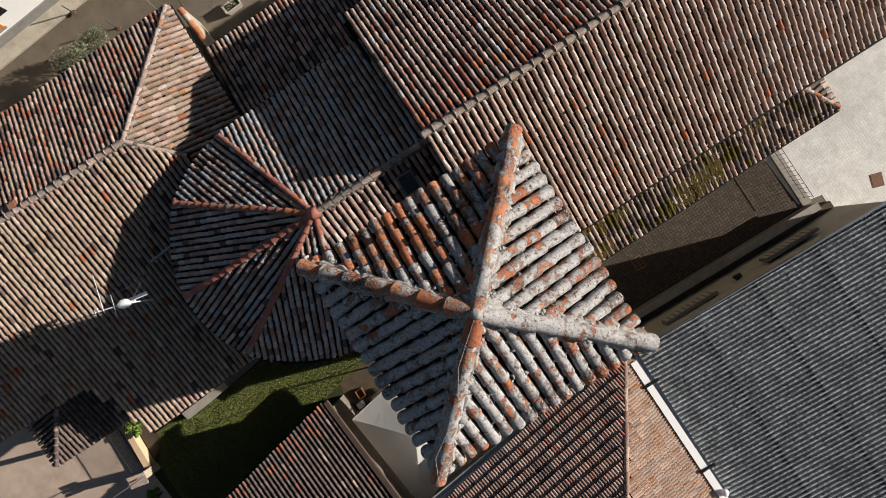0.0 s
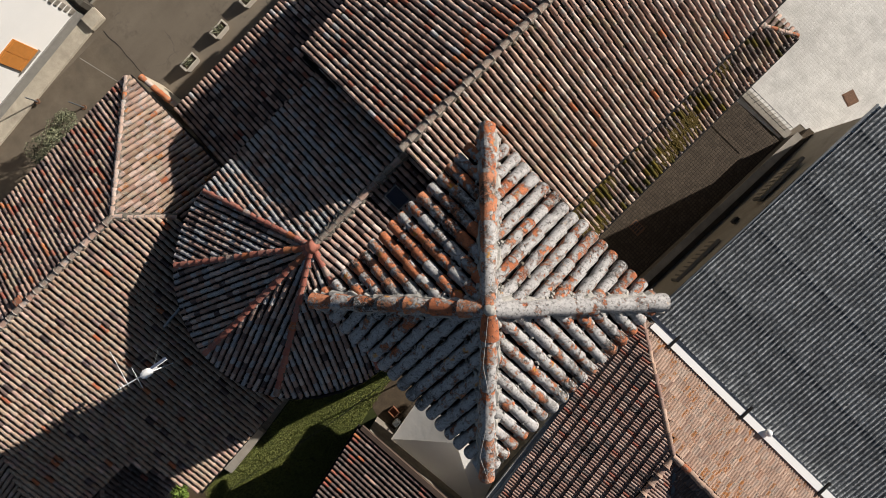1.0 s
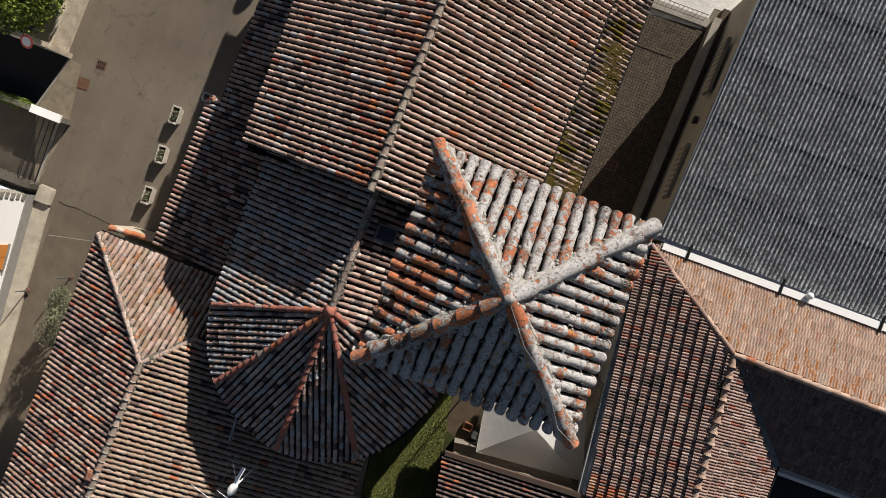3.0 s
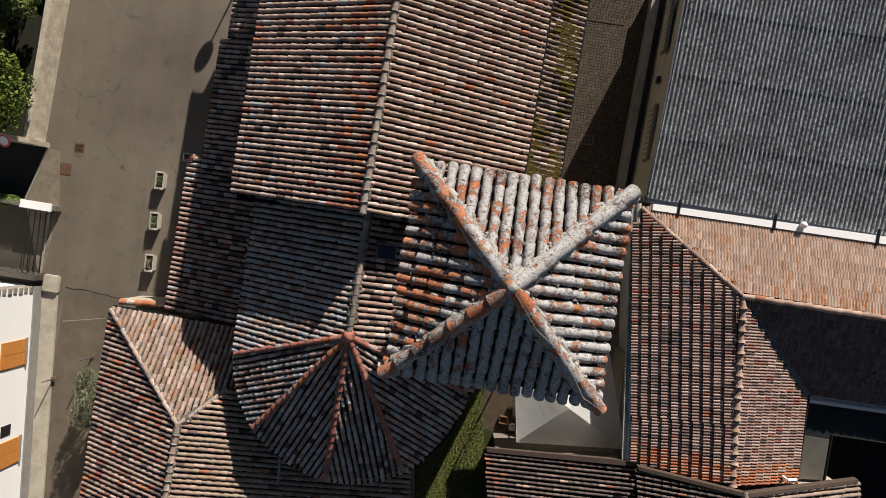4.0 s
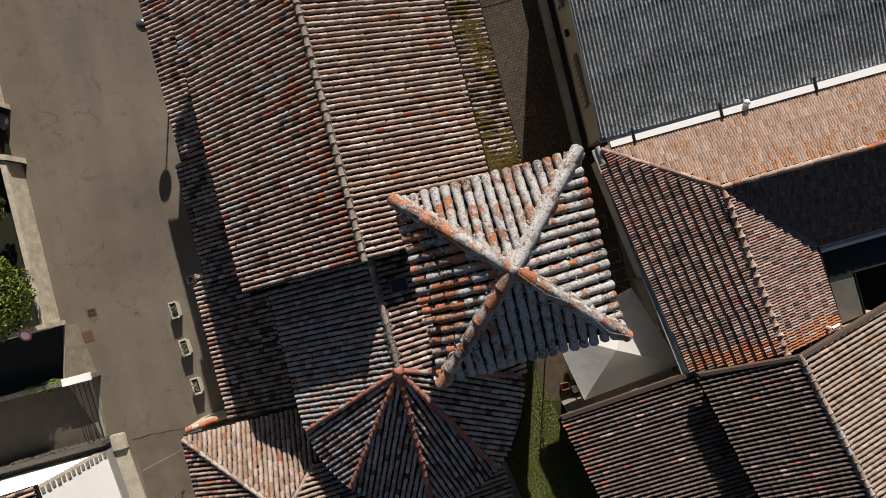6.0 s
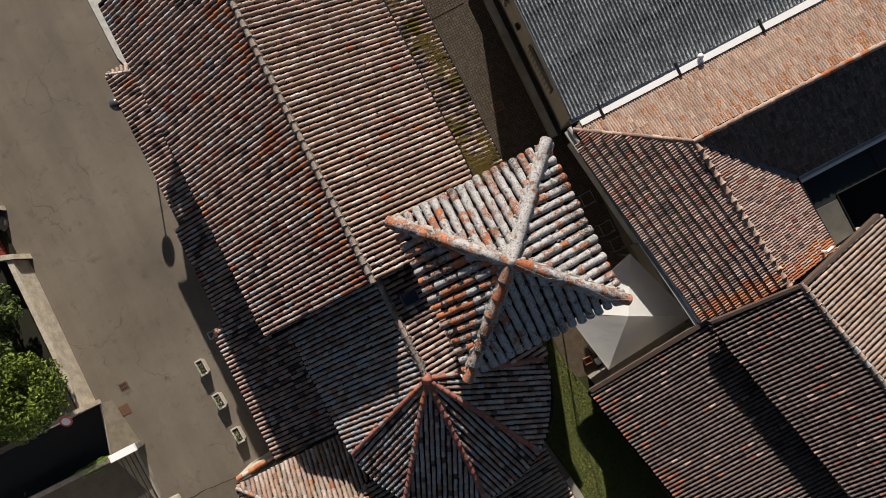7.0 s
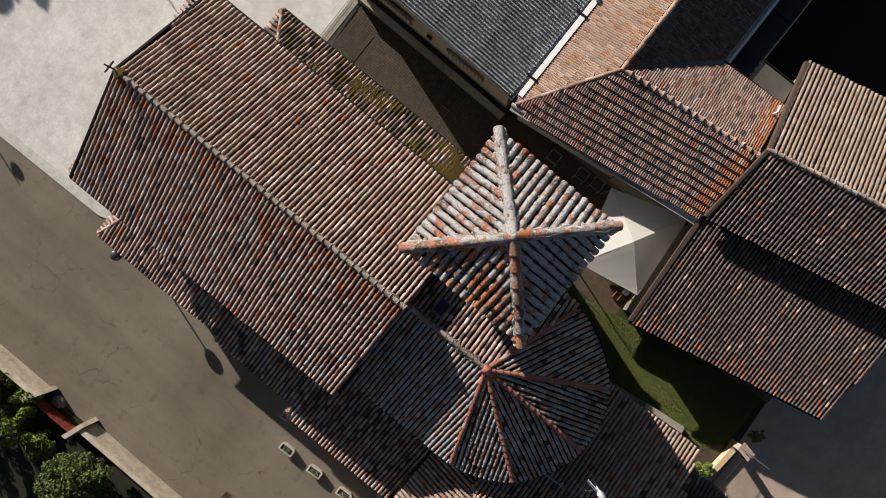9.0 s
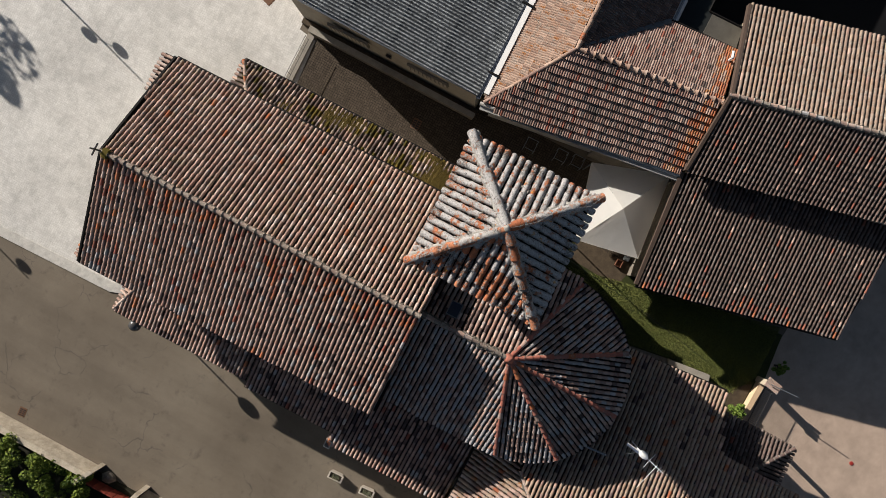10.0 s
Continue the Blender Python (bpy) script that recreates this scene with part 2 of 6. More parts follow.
M_ASPHALT = asphalt()
def plaza():
    """Pale setts with grey weather stains, wheel traces and sunk joints."""
    n = Nodes("plaza_setts", 0.8)
    vor = n.add("ShaderNodeTexVoronoi", Scale=7.7, Randomness=0.4)
    edge = n.add("ShaderNodeTexVoronoi", Scale=7.7, Randomness=0.4)
    edge.feature = "DISTANCE_TO_EDGE"
    n.link(n.place, vor.inputs["Vector"])
    n.link(n.place, edge.inputs["Vector"])
    col = n.mix(vor.outputs["Color"], (0.58, 0.565, 0.535), (0.68, 0.665, 0.635))
    j = n.ramp(edge.outputs["Distance"], [(0.02, 0.0), (0.10, 1.0)])
    col = n.mix(n.ramp(j, [(0.0, 0.5), (1.0, 0.0)]), col, (0.40, 0.38, 0.35))
    col = n.mix(0.55, col, n.ramp(n.noise(0.22, 6, 0.62), [(0.36, 0.62), (0.62, 1.0)]), "MULTIPLY")
    col = n.mix(0.4, col, n.ramp(n.noise(1.3, 6, 0.7), [(0.38, 0.6), (0.56, 1.0)]), "MULTIPLY")
    warp = n.add("ShaderNodeTexWave", Scale=0.16, Distortion=9.0, Detail=4.0)
    warp.inputs["Detail Scale"].default_value = 0.7
    n.link(n.place, warp.inputs["Vector"])
    trace = n.ramp(warp.outputs["Fac"], [(0.02, 0.22), (0.08, 0.0)])
    col = n.mix(trace, col, (0.42, 0.40, 0.38))
    n.bump(j, 0.35, 0.008)
    return n.done(col)


M_PLAZA = plaza()
M_LANE = setts("lane_setts", (0.046, 0.035, 0.024), (0.092, 0.070, 0.050), 0.14, (0.012, 0.009, 0.007))
M_YARD = plain("yard_paving", (0.50, 0.385, 0.305), vary=0.3, scale=1.2, fine=50, stains=0.2)
M_TURF = plain("turf_soil", (0.045, 0.055, 0.015), vary=0.5, scale=2, fine=40, bump=0.8)
M_MOSS = plain("moss", (0.088, 0.06, 0.009), vary=0.5, scale=5, fine=45, bump=0.9)


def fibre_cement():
    """Grey fibre cement with lichen and black spots; wave shading painted as paler crests."""
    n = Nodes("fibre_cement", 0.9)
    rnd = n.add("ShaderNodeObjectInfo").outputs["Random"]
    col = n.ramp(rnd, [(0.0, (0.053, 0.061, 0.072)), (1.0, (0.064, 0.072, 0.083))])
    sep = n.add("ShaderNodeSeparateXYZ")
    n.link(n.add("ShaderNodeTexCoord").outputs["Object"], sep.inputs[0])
    crest_light = n.add("ShaderNodeMapRange", From_Min=-0.016, From_Max=0.03)
    n.link(sep.outputs["Z"], crest_light.inputs["Value"])
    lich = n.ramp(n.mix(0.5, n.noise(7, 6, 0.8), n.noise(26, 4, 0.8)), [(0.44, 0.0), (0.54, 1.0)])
    col = n.mix(n.mix(1.0, lich, crest_light.outputs[0], "MULTIPLY"), col, (0.50, 0.53, 0.55))
    col = n.mix(0.6, col, n.ramp(n.noise(0.9, 5, 0.65), [(0.36, 0.4), (0.6, 1.0)]), "MULTIPLY")
    soot = n.ramp(n.noise(11, 6, 0.85), [(0.51, 0.0), (0.57, 0.9)])
    col = n.mix(soot, col, (0.02, 0.022, 0.025))
    n.bump(n.noise(60, 3), 0.4, 0.008)
    return n.done(col)


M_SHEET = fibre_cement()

# ---- building blocks ----


def link_mesh(name, mesh, parent=None, matrix=None):
    ob = new(name, mesh)
    if parent is not None:
        ob.parent = parent
    if matrix is not None:
        ob.matrix_basis = matrix
    return ob


def part(name, bm, material, parent=None, label="", smooth=False):
    """One bmesh as one mesh object under its thing."""
    mesh = bpy.data.meshes.new(name)
    bm.normal_update()
    bm.to_mesh(mesh)
    bm.free()
    for m in material if isinstance(material, (list, tuple)) else (material,):
        mesh.materials.append(m)
    if smooth:
        mesh.polygons.foreach_set("use_smooth", [True] * len(mesh.polygons))
    ob = link_mesh(name, mesh, parent)
    return tagged(ob, label) if label else ob


def thing(name, label, category, group="", kind="", at=(0, 0, 0)):
    ob = new(name)
    ob.empty_display_size = 0.2
    ob.location = at
    return tagged(ob, label, category, group, kind)


def box(bm, lo, hi, bevel=0.0, m=None):
    """A box between two corners, into bm."""
    v = bmesh.ops.create_cube(bm, size=1.0)["verts"]
    size = [b - a for a, b in zip(lo, hi)]
    mid = [(a + b) / 2 for a, b in zip(lo, hi)]
    bmesh.ops.transform(bm, matrix=Matrix.Translation(mid) @ Matrix.Diagonal((*size, 1)), verts=v)
    if bevel:
        edges = list({e for q in v for e in q.link_edges})
        v = list({q for f in bmesh.ops.bevel(bm, geom=edges, offset=bevel, segments=2, affect="EDGES")["faces"] for q in f.verts} | {q for q in v if q.is_valid})
    if m is not None:
        bmesh.ops.transform(bm, matrix=m, verts=v)
    return v


def tube(bm, a, b, r0, r1=None, seg=8, cap=True):
    a, b = Vector(a), Vector(b)
    d = b - a
    m = Matrix.Translation((a + b) / 2) @ d.to_track_quat("Z", "Y").to_matrix().to_4x4()
    return bmesh.ops.create_cone(bm, cap_ends=cap, segments=seg, radius1=r0, radius2=r0 if r1 is None else r1, depth=d.length, matrix=m)["verts"]


def prism(bm, ring, z0, z1):
    """A closed ring of plan points drawn up from z0 to z1 (numbers or one height a point)."""
    k = len(ring)
    zs0 = z0 if isinstance(z0, (list, tuple)) else [z0] * k
    zs1 = z1 if isinstance(z1, (list, tuple)) else [z1] * k
    lo = [bm.verts.new((x, y, z)) for (x, y), z in zip(ring, zs0)]
    hi = [bm.verts.new((x, y, z)) for (x, y), z in zip(ring, zs1)]
    for i in range(k):
        j = (i + 1) % k
        bm.faces.new((lo[i], lo[j], hi[j], hi[i]))
    bm.faces.new(hi)
    bm.faces.new(lo[::-1])
    bmesh.ops.recalc_face_normals(bm, faces=bm.faces)


def tile_data(length=0.46, r0=0.082, r1=0.057, seg=6, thick=0.016, flat=1.0, skirt=0.06):
    """Half-tube tile with sides: the low, wide end at y = 0 with its lip, the narrow end at y = length."""
    def arc(r, y):
        row = [(r, y, -skirt)]
        row += [(r * math.cos(math.pi * i / seg), y, r * math.sin(math.pi * i / seg) * flat) for i in range(seg + 1)]
        return row + [(-r, y, -skirt)]
    verts = arc(r0, 0.0) + arc(r1, length) + arc(r0, 0.0) + arc(r0 - thick, 0.0) + arc(r0 - thick, length * 0.2)
    faces, k = [], seg + 3
    for i in range(k - 1):
        faces.append((i, i + 1, k + i + 1, k + i))
    for i in range(k - 1):
        faces.append((3 * k + i, 3 * k + i + 1, 2 * k + i + 1, 2 * k + i))
        faces.append((4 * k + i, 4 * k + i + 1, 3 * k + i + 1, 3 * k + i))
    return np.array(verts), faces


COPPO = tile_data()
TILE_MESH = {}


def tile_mesh(shape_name, data, key):
    if (shape_name, key) not in TILE_MESH:
        mesh = bpy.data.meshes.new(shape_name)
        mesh.from_pydata(data[0].tolist(), [], data[1])
        mesh.materials.append(tile_mat(key, False))
        mesh.polygons.foreach_set("use_smooth", [True] * len(mesh.polygons))
        TILE_MESH[shape_name, key] = mesh
    return TILE_MESH[shape_name, key]


def place_tiles(tiles, data, parent, near, limit=300, name="roof_tile", shape_name="coppo", label=""):
    """tiles: (matrix, tone). The ones nearest to a plan point become objects, the rest one mesh."""
    order = sorted(range(len(tiles)), key=lambda i: (tiles[i][0].translation.xy - Vector(near)).length)
    inv = Matrix.Identity(4)
    for i in order[:limit]:
        m, key = tiles[i]
        link_mesh(name, tile_mesh(shape_name, data, key), parent, inv @ m)
    rest = order[limit:]
    if not rest:
        return
    keys = sorted({tiles[i][1] for i in rest})
    base = np.c_[data[0], np.ones(len(data[0]))]
    verts = np.concatenate([(base @ np.array(tiles[i][0]).T)[:, :3] for i in rest])
    k = len(base)
    fl = data[1]
    faces = [tuple(v + n * k for v in f) for n in range(len(rest)) for f in fl]
    mesh = bpy.data.meshes.new(name + "s")
    mesh.from_pydata(verts.tolist(), [], faces)
    for key in keys:
        mesh.materials.append(tile_mat(key, True))
    slot = np.repeat([keys.index(tiles[i][1]) for i in rest], len(fl))
    mesh.polygons.foreach_set("material_index", slot)
    mesh.polygons.foreach_set("use_smooth", [True] * len(mesh.polygons))
    ob = link_mesh("roof_tiles", mesh, parent)
    ob.location = inv.translation
    tagged(ob, label or "rows of weathered clay tiles", kind="stuff")


def pick(rng, weights):
    total = sum(w for _, w in weights)
    x = rng.random() * total
    for key, w in weights:
        x -= w
        if x <= 0:
            return key
    return weights[-1][0]


def facet_frame(pts):
    """Origin, across, up-slope and normal of a sloping roof facet."""
    pts = [Vector(p) for p in pts]
    n = Vector((0, 0, 0))
    for a, b in zip(pts, pts[1:] + pts[:1]):
        n += a.cross(b)
    n.normalize()
    if n.z < 0:
        n.negate()
    up = Vector((0, 0, 1)) - n * n.z
    up.normalize()
    across = up.cross(n)
    low = min(pts, key=lambda p: p.dot(up))
    return low, across, up, n


def tile_facet(pts, weights, rng, pitch=0.21, step=0.365, top=None, reach=0.06, lift=0.03, turn=0.0, wild=1.0, scale=1.0, mossy=False, foot=None):
    """Rows of tiles from the eave up over one facet; top and foot: tones for the tiles under the ridge and at the eave."""
    low, across, up, n = facet_frame(pts)
    if turn:
        q = Matrix.Rotation(radians(turn), 3, n)
        across, up = q @ across, q @ up
    flat = [((Vector(p) - low).dot(across), (Vector(p) - low).dot(up)) for p in pts]
    u0, u1 = min(p[0] for p in flat), max(p[0] for p in flat)
    rows = max(1, int((u1 - u0) / pitch))
    gap = (u1 - u0) / rows
    out = []
    for r in range(rows):
        u = u0 + (r + 0.5) * gap
        cuts = []
        for (ua, va), (ub, vb) in zip(flat, flat[1:] + flat[:1]):
            if (ua <= u) != (ub <= u):
                cuts.append(va + (vb - va) * (u - ua) / (ub - ua))
        cuts.sort()
        for v0, v1 in zip(cuts[::2], cuts[1::2]):
            v = v0 - reach - 0.05 * rng.random()
            bend = rng.uniform(-0.002, 0.002)
            off = rng.uniform(-0.006, 0.006)
            size_row = rng.uniform(0.96, 1.04)
            while v < v1 - 0.10:
                left = v1 - v
                stretch = min(1.0, (left + 0.04) / 0.46)
                key = "moss" if mossy and noise.noise(Vector((u * 0.55, v * 0.8, 3.0))) > rng.uniform(0.2, 0.6) else pick(rng, top if top and left < 0.95 * rng.uniform(0.7, 1.7) else foot if foot and v - v0 < rng.uniform(0.1, 0.9) else weights)
                w = size_row * scale * rng.uniform(0.96, 1.05)
                place = low + across * (u + off + bend * (v - v0) + rng.uniform(-0.006, 0.006) * wild) + up * v + n * (lift + rng.uniform(-0.004, 0.008) * wild)
                m = Matrix((across, up, n)).transposed().to_4x4()
                m.translation = place
                m = m @ Matrix.Rotation(radians(rng.uniform(-1.5, 1.5) * wild), 4, "Z") @ Matrix.Rotation(radians(-3.8 + rng.uniform(-1.2, 1.2)), 4, "X") @ Matrix.Diagonal((w, stretch, w, 1))
                out.append((m, key))
                v += step * rng.uniform(0.88, 1.06)
    return out


def deck(bm, pts, drop=0.02, thick=0.10):
    """The boarded slab under a facet."""
    low, across, up, n = facet_frame(pts)
    hi = [Vector(p) - n * drop for p in pts]
    a = [bm.verts.new(p) for p in hi]
    b = [bm.verts.new(p - Vector((0, 0, thick))) for p in hi]
    k = len(a)
    f = [bm.faces.new(a), bm.faces.new(b[::-1])]
    for i in range(k):
        j = (i + 1) % k
        f.append(bm.faces.new((b[i], b[j], a[j], a[i])))
    bmesh.ops.recalc_face_normals(bm, faces=f)


def ridge_tiles(a, b, weights, rng, r=1.35, step=0.36, lift=0.03, wave=0.012):
    """A line of capping tiles from the low end a to the high end b."""
    a, b = Vector(a), Vector(b)
    d = (b - a).normalized()
    across = d.cross(Vector((0, 0, 1))).normalized()
    n = across.cross(d)
    out = []
    length = (b - a).length
    k = max(1, round(length / step))
    for i in range(k):
        m = Matrix((across, d, n)).transposed().to_4x4()
        m.translation = a + d * (i * length / k) + n * (lift + rng.uniform(-wave, wave)) + across * rng.uniform(-wave, wave)
        m = m @ Matrix.Rotation(radians(rng.uniform(-2, 2)), 4, "Z") @ Matrix.Rotation(radians(-2.5), 4, "X") @ Matrix.Diagonal((1.08 * r * rng.uniform(0.95, 1.05), length / k / 0.39, 1.05 * r, 1))
        out.append((m, pick(rng, weights)))
    return out


def mortar_bed(bm, a, b, rng, width=0.15, height=0.06, seg=0.08):
    """Uneven lime mortar squeezed out under a line of capping tiles."""
    a, b = Vector(a), Vector(b)
    d = (b - a).normalized()
    across = d.cross(Vector((0, 0, 1))).normalized()
    n = across.cross(d)
    k = max(2, int((b - a).length / seg))
    rings = []
    for i in range(k + 1):
        p = a + (b - a) * (i / k)
        wl, wr, h = (width * rng.uniform(0.7, 1.35), width * rng.uniform(0.7, 1.35), height * rng.uniform(0.6, 1.35))
        rings.append([bm.verts.new(p + across * x + n * z) for x, z in ((-wl, -0.05), (-wl * 0.8, h * 0.8), (0, h * 1.3), (wr * 0.8, h * 0.8), (wr, -0.05))])
    for p, q in zip(rings, rings[1:]):
        for i in range(4):
            bm.faces.new((p[i], p[i + 1], q[i + 1], q[i]))
    bm.faces.new(rings[0])
    bm.faces.new(rings[-1][::-1])


class Roof:
    """Gathers the facets, caps and mortar of one roof, then makes them objects under one thing."""

    def __init__(self, parent, seed, near, label="", limit=300, name="roof_slope", shift=(0, 0, 0)):
        self.parent, self.rng, self.near, self.limit, self.label, self.name = parent, random.Random(seed), near, limit, label, name
        self.shift, self.slopes, self.tiles, self.caps, self.beds, self.collars = Vector(shift), [], [], [], [], []

    def facet(self, pts, weights, **more):
        bm = bmesh.new()
        deck(bm, pts, drop=more.pop("drop", 0.05))
        self.slopes.append(bm)
        self.tiles += [(m, key, len(self.slopes) - 1) for m, key in tile_facet(pts, weights, self.rng, **more)]

    def cap(self, a, b, weights, r=1.35, mortar=True, width=0.15, height=0.06, collar=True, **more):
        line = ridge_tiles(a, b, weights, self.rng, r, **more)
        self.caps += line
        if collar:
            self.collars += [(m @ Matrix.Translation((0, -0.012, 0.006)) @ Matrix.Diagonal((1.07 * self.rng.uniform(0.97, 1.05), 0.08 * self.rng.uniform(0.6, 1.3), 1.07, 1)), "lime") for m, _ in line[1:]]
        if mortar:
            bm = bmesh.new()
            mortar_bed(bm, a, b, self.rng, width, height)
            self.beds.append(bm)

    def make(self, mortar=None, base=None):
        obs = []
        for bm in self.slopes:
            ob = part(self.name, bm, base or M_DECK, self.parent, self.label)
            ob.location = self.shift
            obs.append(ob)
        near = Vector(self.near)
        order = sorted(self.tiles, key=lambda t: (t[0].translation.xy - near).length)
        for i, ob in enumerate(obs):
            singles = [t[:2] for t in order[:self.limit] if t[2] == i]
            rest = [t[:2] for t in order[self.limit:] if t[2] == i]
            place_tiles(singles, COPPO, ob, self.near, 10 ** 6)
            place_tiles(rest, COPPO, ob, self.near, 0)
        for bm in self.beds:
            part("mortar_bed", bm, mortar or M_MORTAR_DARK, self.parent, "crumbling lime mortar").location = self.shift
        place_tiles(self.caps, COPPO, obs[0], self.near, 120, "ridge_tile")
        place_tiles(self.collars, COPPO, obs[0], self.near, 0, "mortar_joint", label="pale mortar at the laps of the ridge tiles")
        return obs


AGED = [("aged", 7), ("orange", 0.4), ("pale", 1.6), ("dark", 1.5)]
NAVE_W = [("aged", 9), ("orange", 0.12), ("grey", 0.55), ("pale", 1.3), ("red", 0.8), ("dark", 0.8)]
NAVE_W_TOP = [("orange", 2.2), ("red", 2), ("aged", 5)]
NAVE_E = [("aged", 9), ("pale", 3.4), ("orange", 0.12), ("house_tan", 1.5)]
CHOIR = [("grey", 4), ("pale", 2), ("aged", 4)]
APSE = [("grey", 3), ("dark", 0.8), ("aged", 5), ("pale", 1.6)]
# Shade of the nave put into the mix: no pale or orange tiles.
SHADY = [("dark", 1.6), ("aged", 7), ("grey", 0.7), ("red", 0.3)]
HOUSE_N = [("house_tan", 6), ("pale", 3.2), ("orange", 0.5), ("pantile_lichen", 1.0), ("aged", 2.2), ("pantile_tan", 1.5)]
HOUSE = [("house_tan", 8), ("aged", 2), ("orange", 0.2), ("dark", 0.25)]
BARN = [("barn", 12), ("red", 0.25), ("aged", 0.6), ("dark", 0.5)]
BARN_FOOT = [("barn", 6), ("red", 3), ("orange", 0.6)]
HOUSE_W = [("aged", 5), ("house_tan", 2), ("red", 1.2), ("orange", 0.5), ("dark", 2)]
MOSSY = [("aged", 3), ("moss", 1.2), ("pale", 0.7), ("barn", 4), ("dark", 1.4), ("house_tan", 1.5)]
RED_CAP = [("rib", 9), ("orange", 0.6), ("aged", 0.6)]
GREY_CAP = [("aged", 3), ("ridge", 5), ("pale", 1.5), ("grey", 0.6)]
PALE_CAP = [("pale", 5), ("aged", 2), ("orange", 1)]

# ---- ground ----
ground = bmesh.new()
prism(ground, [(-2500, -2500), (2500, -2500), (2500, 2500), (-2500, 2500)], -0.5, 0.0)
tagged(part("ground", ground, M_ASPHALT), "worn grey-brown asphalt with cracks and stains", "ground", kind="structure")


def sheet(name, ring, z, material, label, category, thick=0.06):
    bm = bmesh.new()
    prism(bm, ring, z - thick, z)
    return tagged(part(name, bm, material), label, category, kind="structure")


sheet("pavement_plaza", [(-11.9, 60), (-11.4, 17.2), (-10.4, 14.4), (-8, 13), (3, 13.1), (6.4, 13.3), (6.6, 14.4), (40, 14.4), (40, 60)], 0.012, M_PLAZA, "pale stone setts in sunlight", "pavement")
sheet("pavement_lane", [(3.0, -9), (7.4, -9), (7.4, 13.3), (3.0, 13.1)], 0.008, M_LANE, "dark brown stone setts of a narrow lane", "pavement")
sheet("ground_garden", [(-6, -17.0), (-1.4, -17.3), (0.8, -17.9), (3.6, -17.6), (3.0, -9.0), (2.9, -4.5), (-0.5, -4.0), (-6, -8)], 0.010, M_TURF, "mown lawn soil between the buildings", "lawn")
sheet("ground_yard", [(-30, -60), (60, -60), (60, -18.5), (4.2, -17.7), (0.8, -17.4), (-1.2, -17.0), (-6.0, -16.8), (-13, -20), (-30, -24)], 0.006, M_YARD, "pinkish concrete yard with faint joints", "yard")

# ---- church ----
RX, WX, EX = -3.46, -8.62, 1.48          # ridge, west and east eaves of the nave
Y0, Y1 = 0.68, 15.70
ZR, ZE = 10.6, 8.1
church = thing("church", "old church with ochre walls and weathered clay-tiled roofs", "church")


def wall_part(parent, ring, z0, z1, material, name="wall", label=""):
    bm = bmesh.new()
    prism(bm, ring, z0, z1)
    return part(name, bm, material, parent, label)


def gable_body(parent, x0, x1, y0, y1, xr, ze0, ze1, zr, material):
    bm = bmesh.new()
    ring = [(x0, ze0), (xr, zr), (x1, ze1), (x1, 0), (x0, 0)]
    a = [bm.verts.new((x, y0, z)) for x, z in ring]
    b = [bm.verts.new((x, y1, z)) for x, z in ring]
    bm.faces.new(a)
    bm.faces.new(b[::-1])
    for i in range(5):
        j = (i + 1) % 5
        bm.faces.new((a[i], a[j], b[j], b[i]))
    bmesh.ops.recalc_face_normals(bm, faces=bm.faces)
    return part("wall", bm, material, parent)


gable_body(church, WX + 0.4, EX - 0.4, Y0 + 0.15, Y1 - 0.25, RX, ZE + 0.02, ZE + 0.02, ZR - 0.18, M_PLASTER)
nave = Roof(church, 11, (-1.0, 3.0), "ridged nave roof of old clay tiles", name="nave_roof_slope")
nave.facet([(WX, Y0, ZE), (WX, Y1 - 0.1, ZE), (RX, Y1 - 0.14, ZR), (RX, Y0, ZR)], NAVE_W, top=NAVE_W_TOP, scale=0.95)
nave.facet([(EX, Y0, ZE), (EX, Y1 + 0.1, ZE), (RX, Y1 - 0.14, ZR), (RX, Y0, ZR)], NAVE_E, scale=0.91)
nave.cap((RX, Y0 - 0.05, ZR + 0.02), (RX, Y1 - 0.1, ZR + 0.02), [("ridge", 1)], r=1.3, width=0.135, height=0.05, step=0.38, wave=0.006)
nave.make()

# choir and apse
CW, CE, CZ, CR = -7.95, 1.0, 7.15, 9.42
AY, AX, AR = -4.9, -3.55, 4.38
APEX = (RX, -3.5, CR)
choir = Roof(church, 12, (-3.5, -3.5), "choir and half-round apse roof of grey clay tiles", name="choir_roof_slope")
choir.facet([(CW, Y0 + 0.1, CZ), (CW, -5.2, CZ), APEX, (RX, Y0 + 0.1, CR)], CHOIR, step=0.31, wild=1.7)
choir.facet([(CE, Y0 + 0.1, CZ), (CE, -5.2, CZ), APEX, (RX, Y0 + 0.1, CR)], [("aged", 5), ("pale", 3), ("dark", 2)])
RIB = [184, 222, 266, 305, 356]


def rim(deg, extra=0.0):
    a = radians(deg)
    return (AX + (AR + extra) * math.cos(a), AY + (AR + extra) * math.sin(a))


for d0, d1 in zip(RIB, RIB[1:]):
    arc = [rim(d0 + (d1 - d0) * i / 6) for i in range(7)]
    ends = [Vector((*arc[0], CZ - 0.05)), Vector((*arc[-1], CZ - 0.05)), Vector(APEX)]
    nn = (ends[1] - ends[0]).cross(ends[2] - ends[0])
    pts = [(x, y, ends[0].z - ((x - ends[0].x) * nn.x + (y - ends[0].y) * nn.y) / nn.z) for x, y in arc]
    choir.facet(pts + [APEX], APSE, step=0.3, wild=1.7)
for i, d in enumerate(RIB):
    choir.cap((*rim(d), CZ - 0.03), (APEX[0], APEX[1], CR + 0.02), RED_CAP, r=1.4, width=0.14, collar=False)
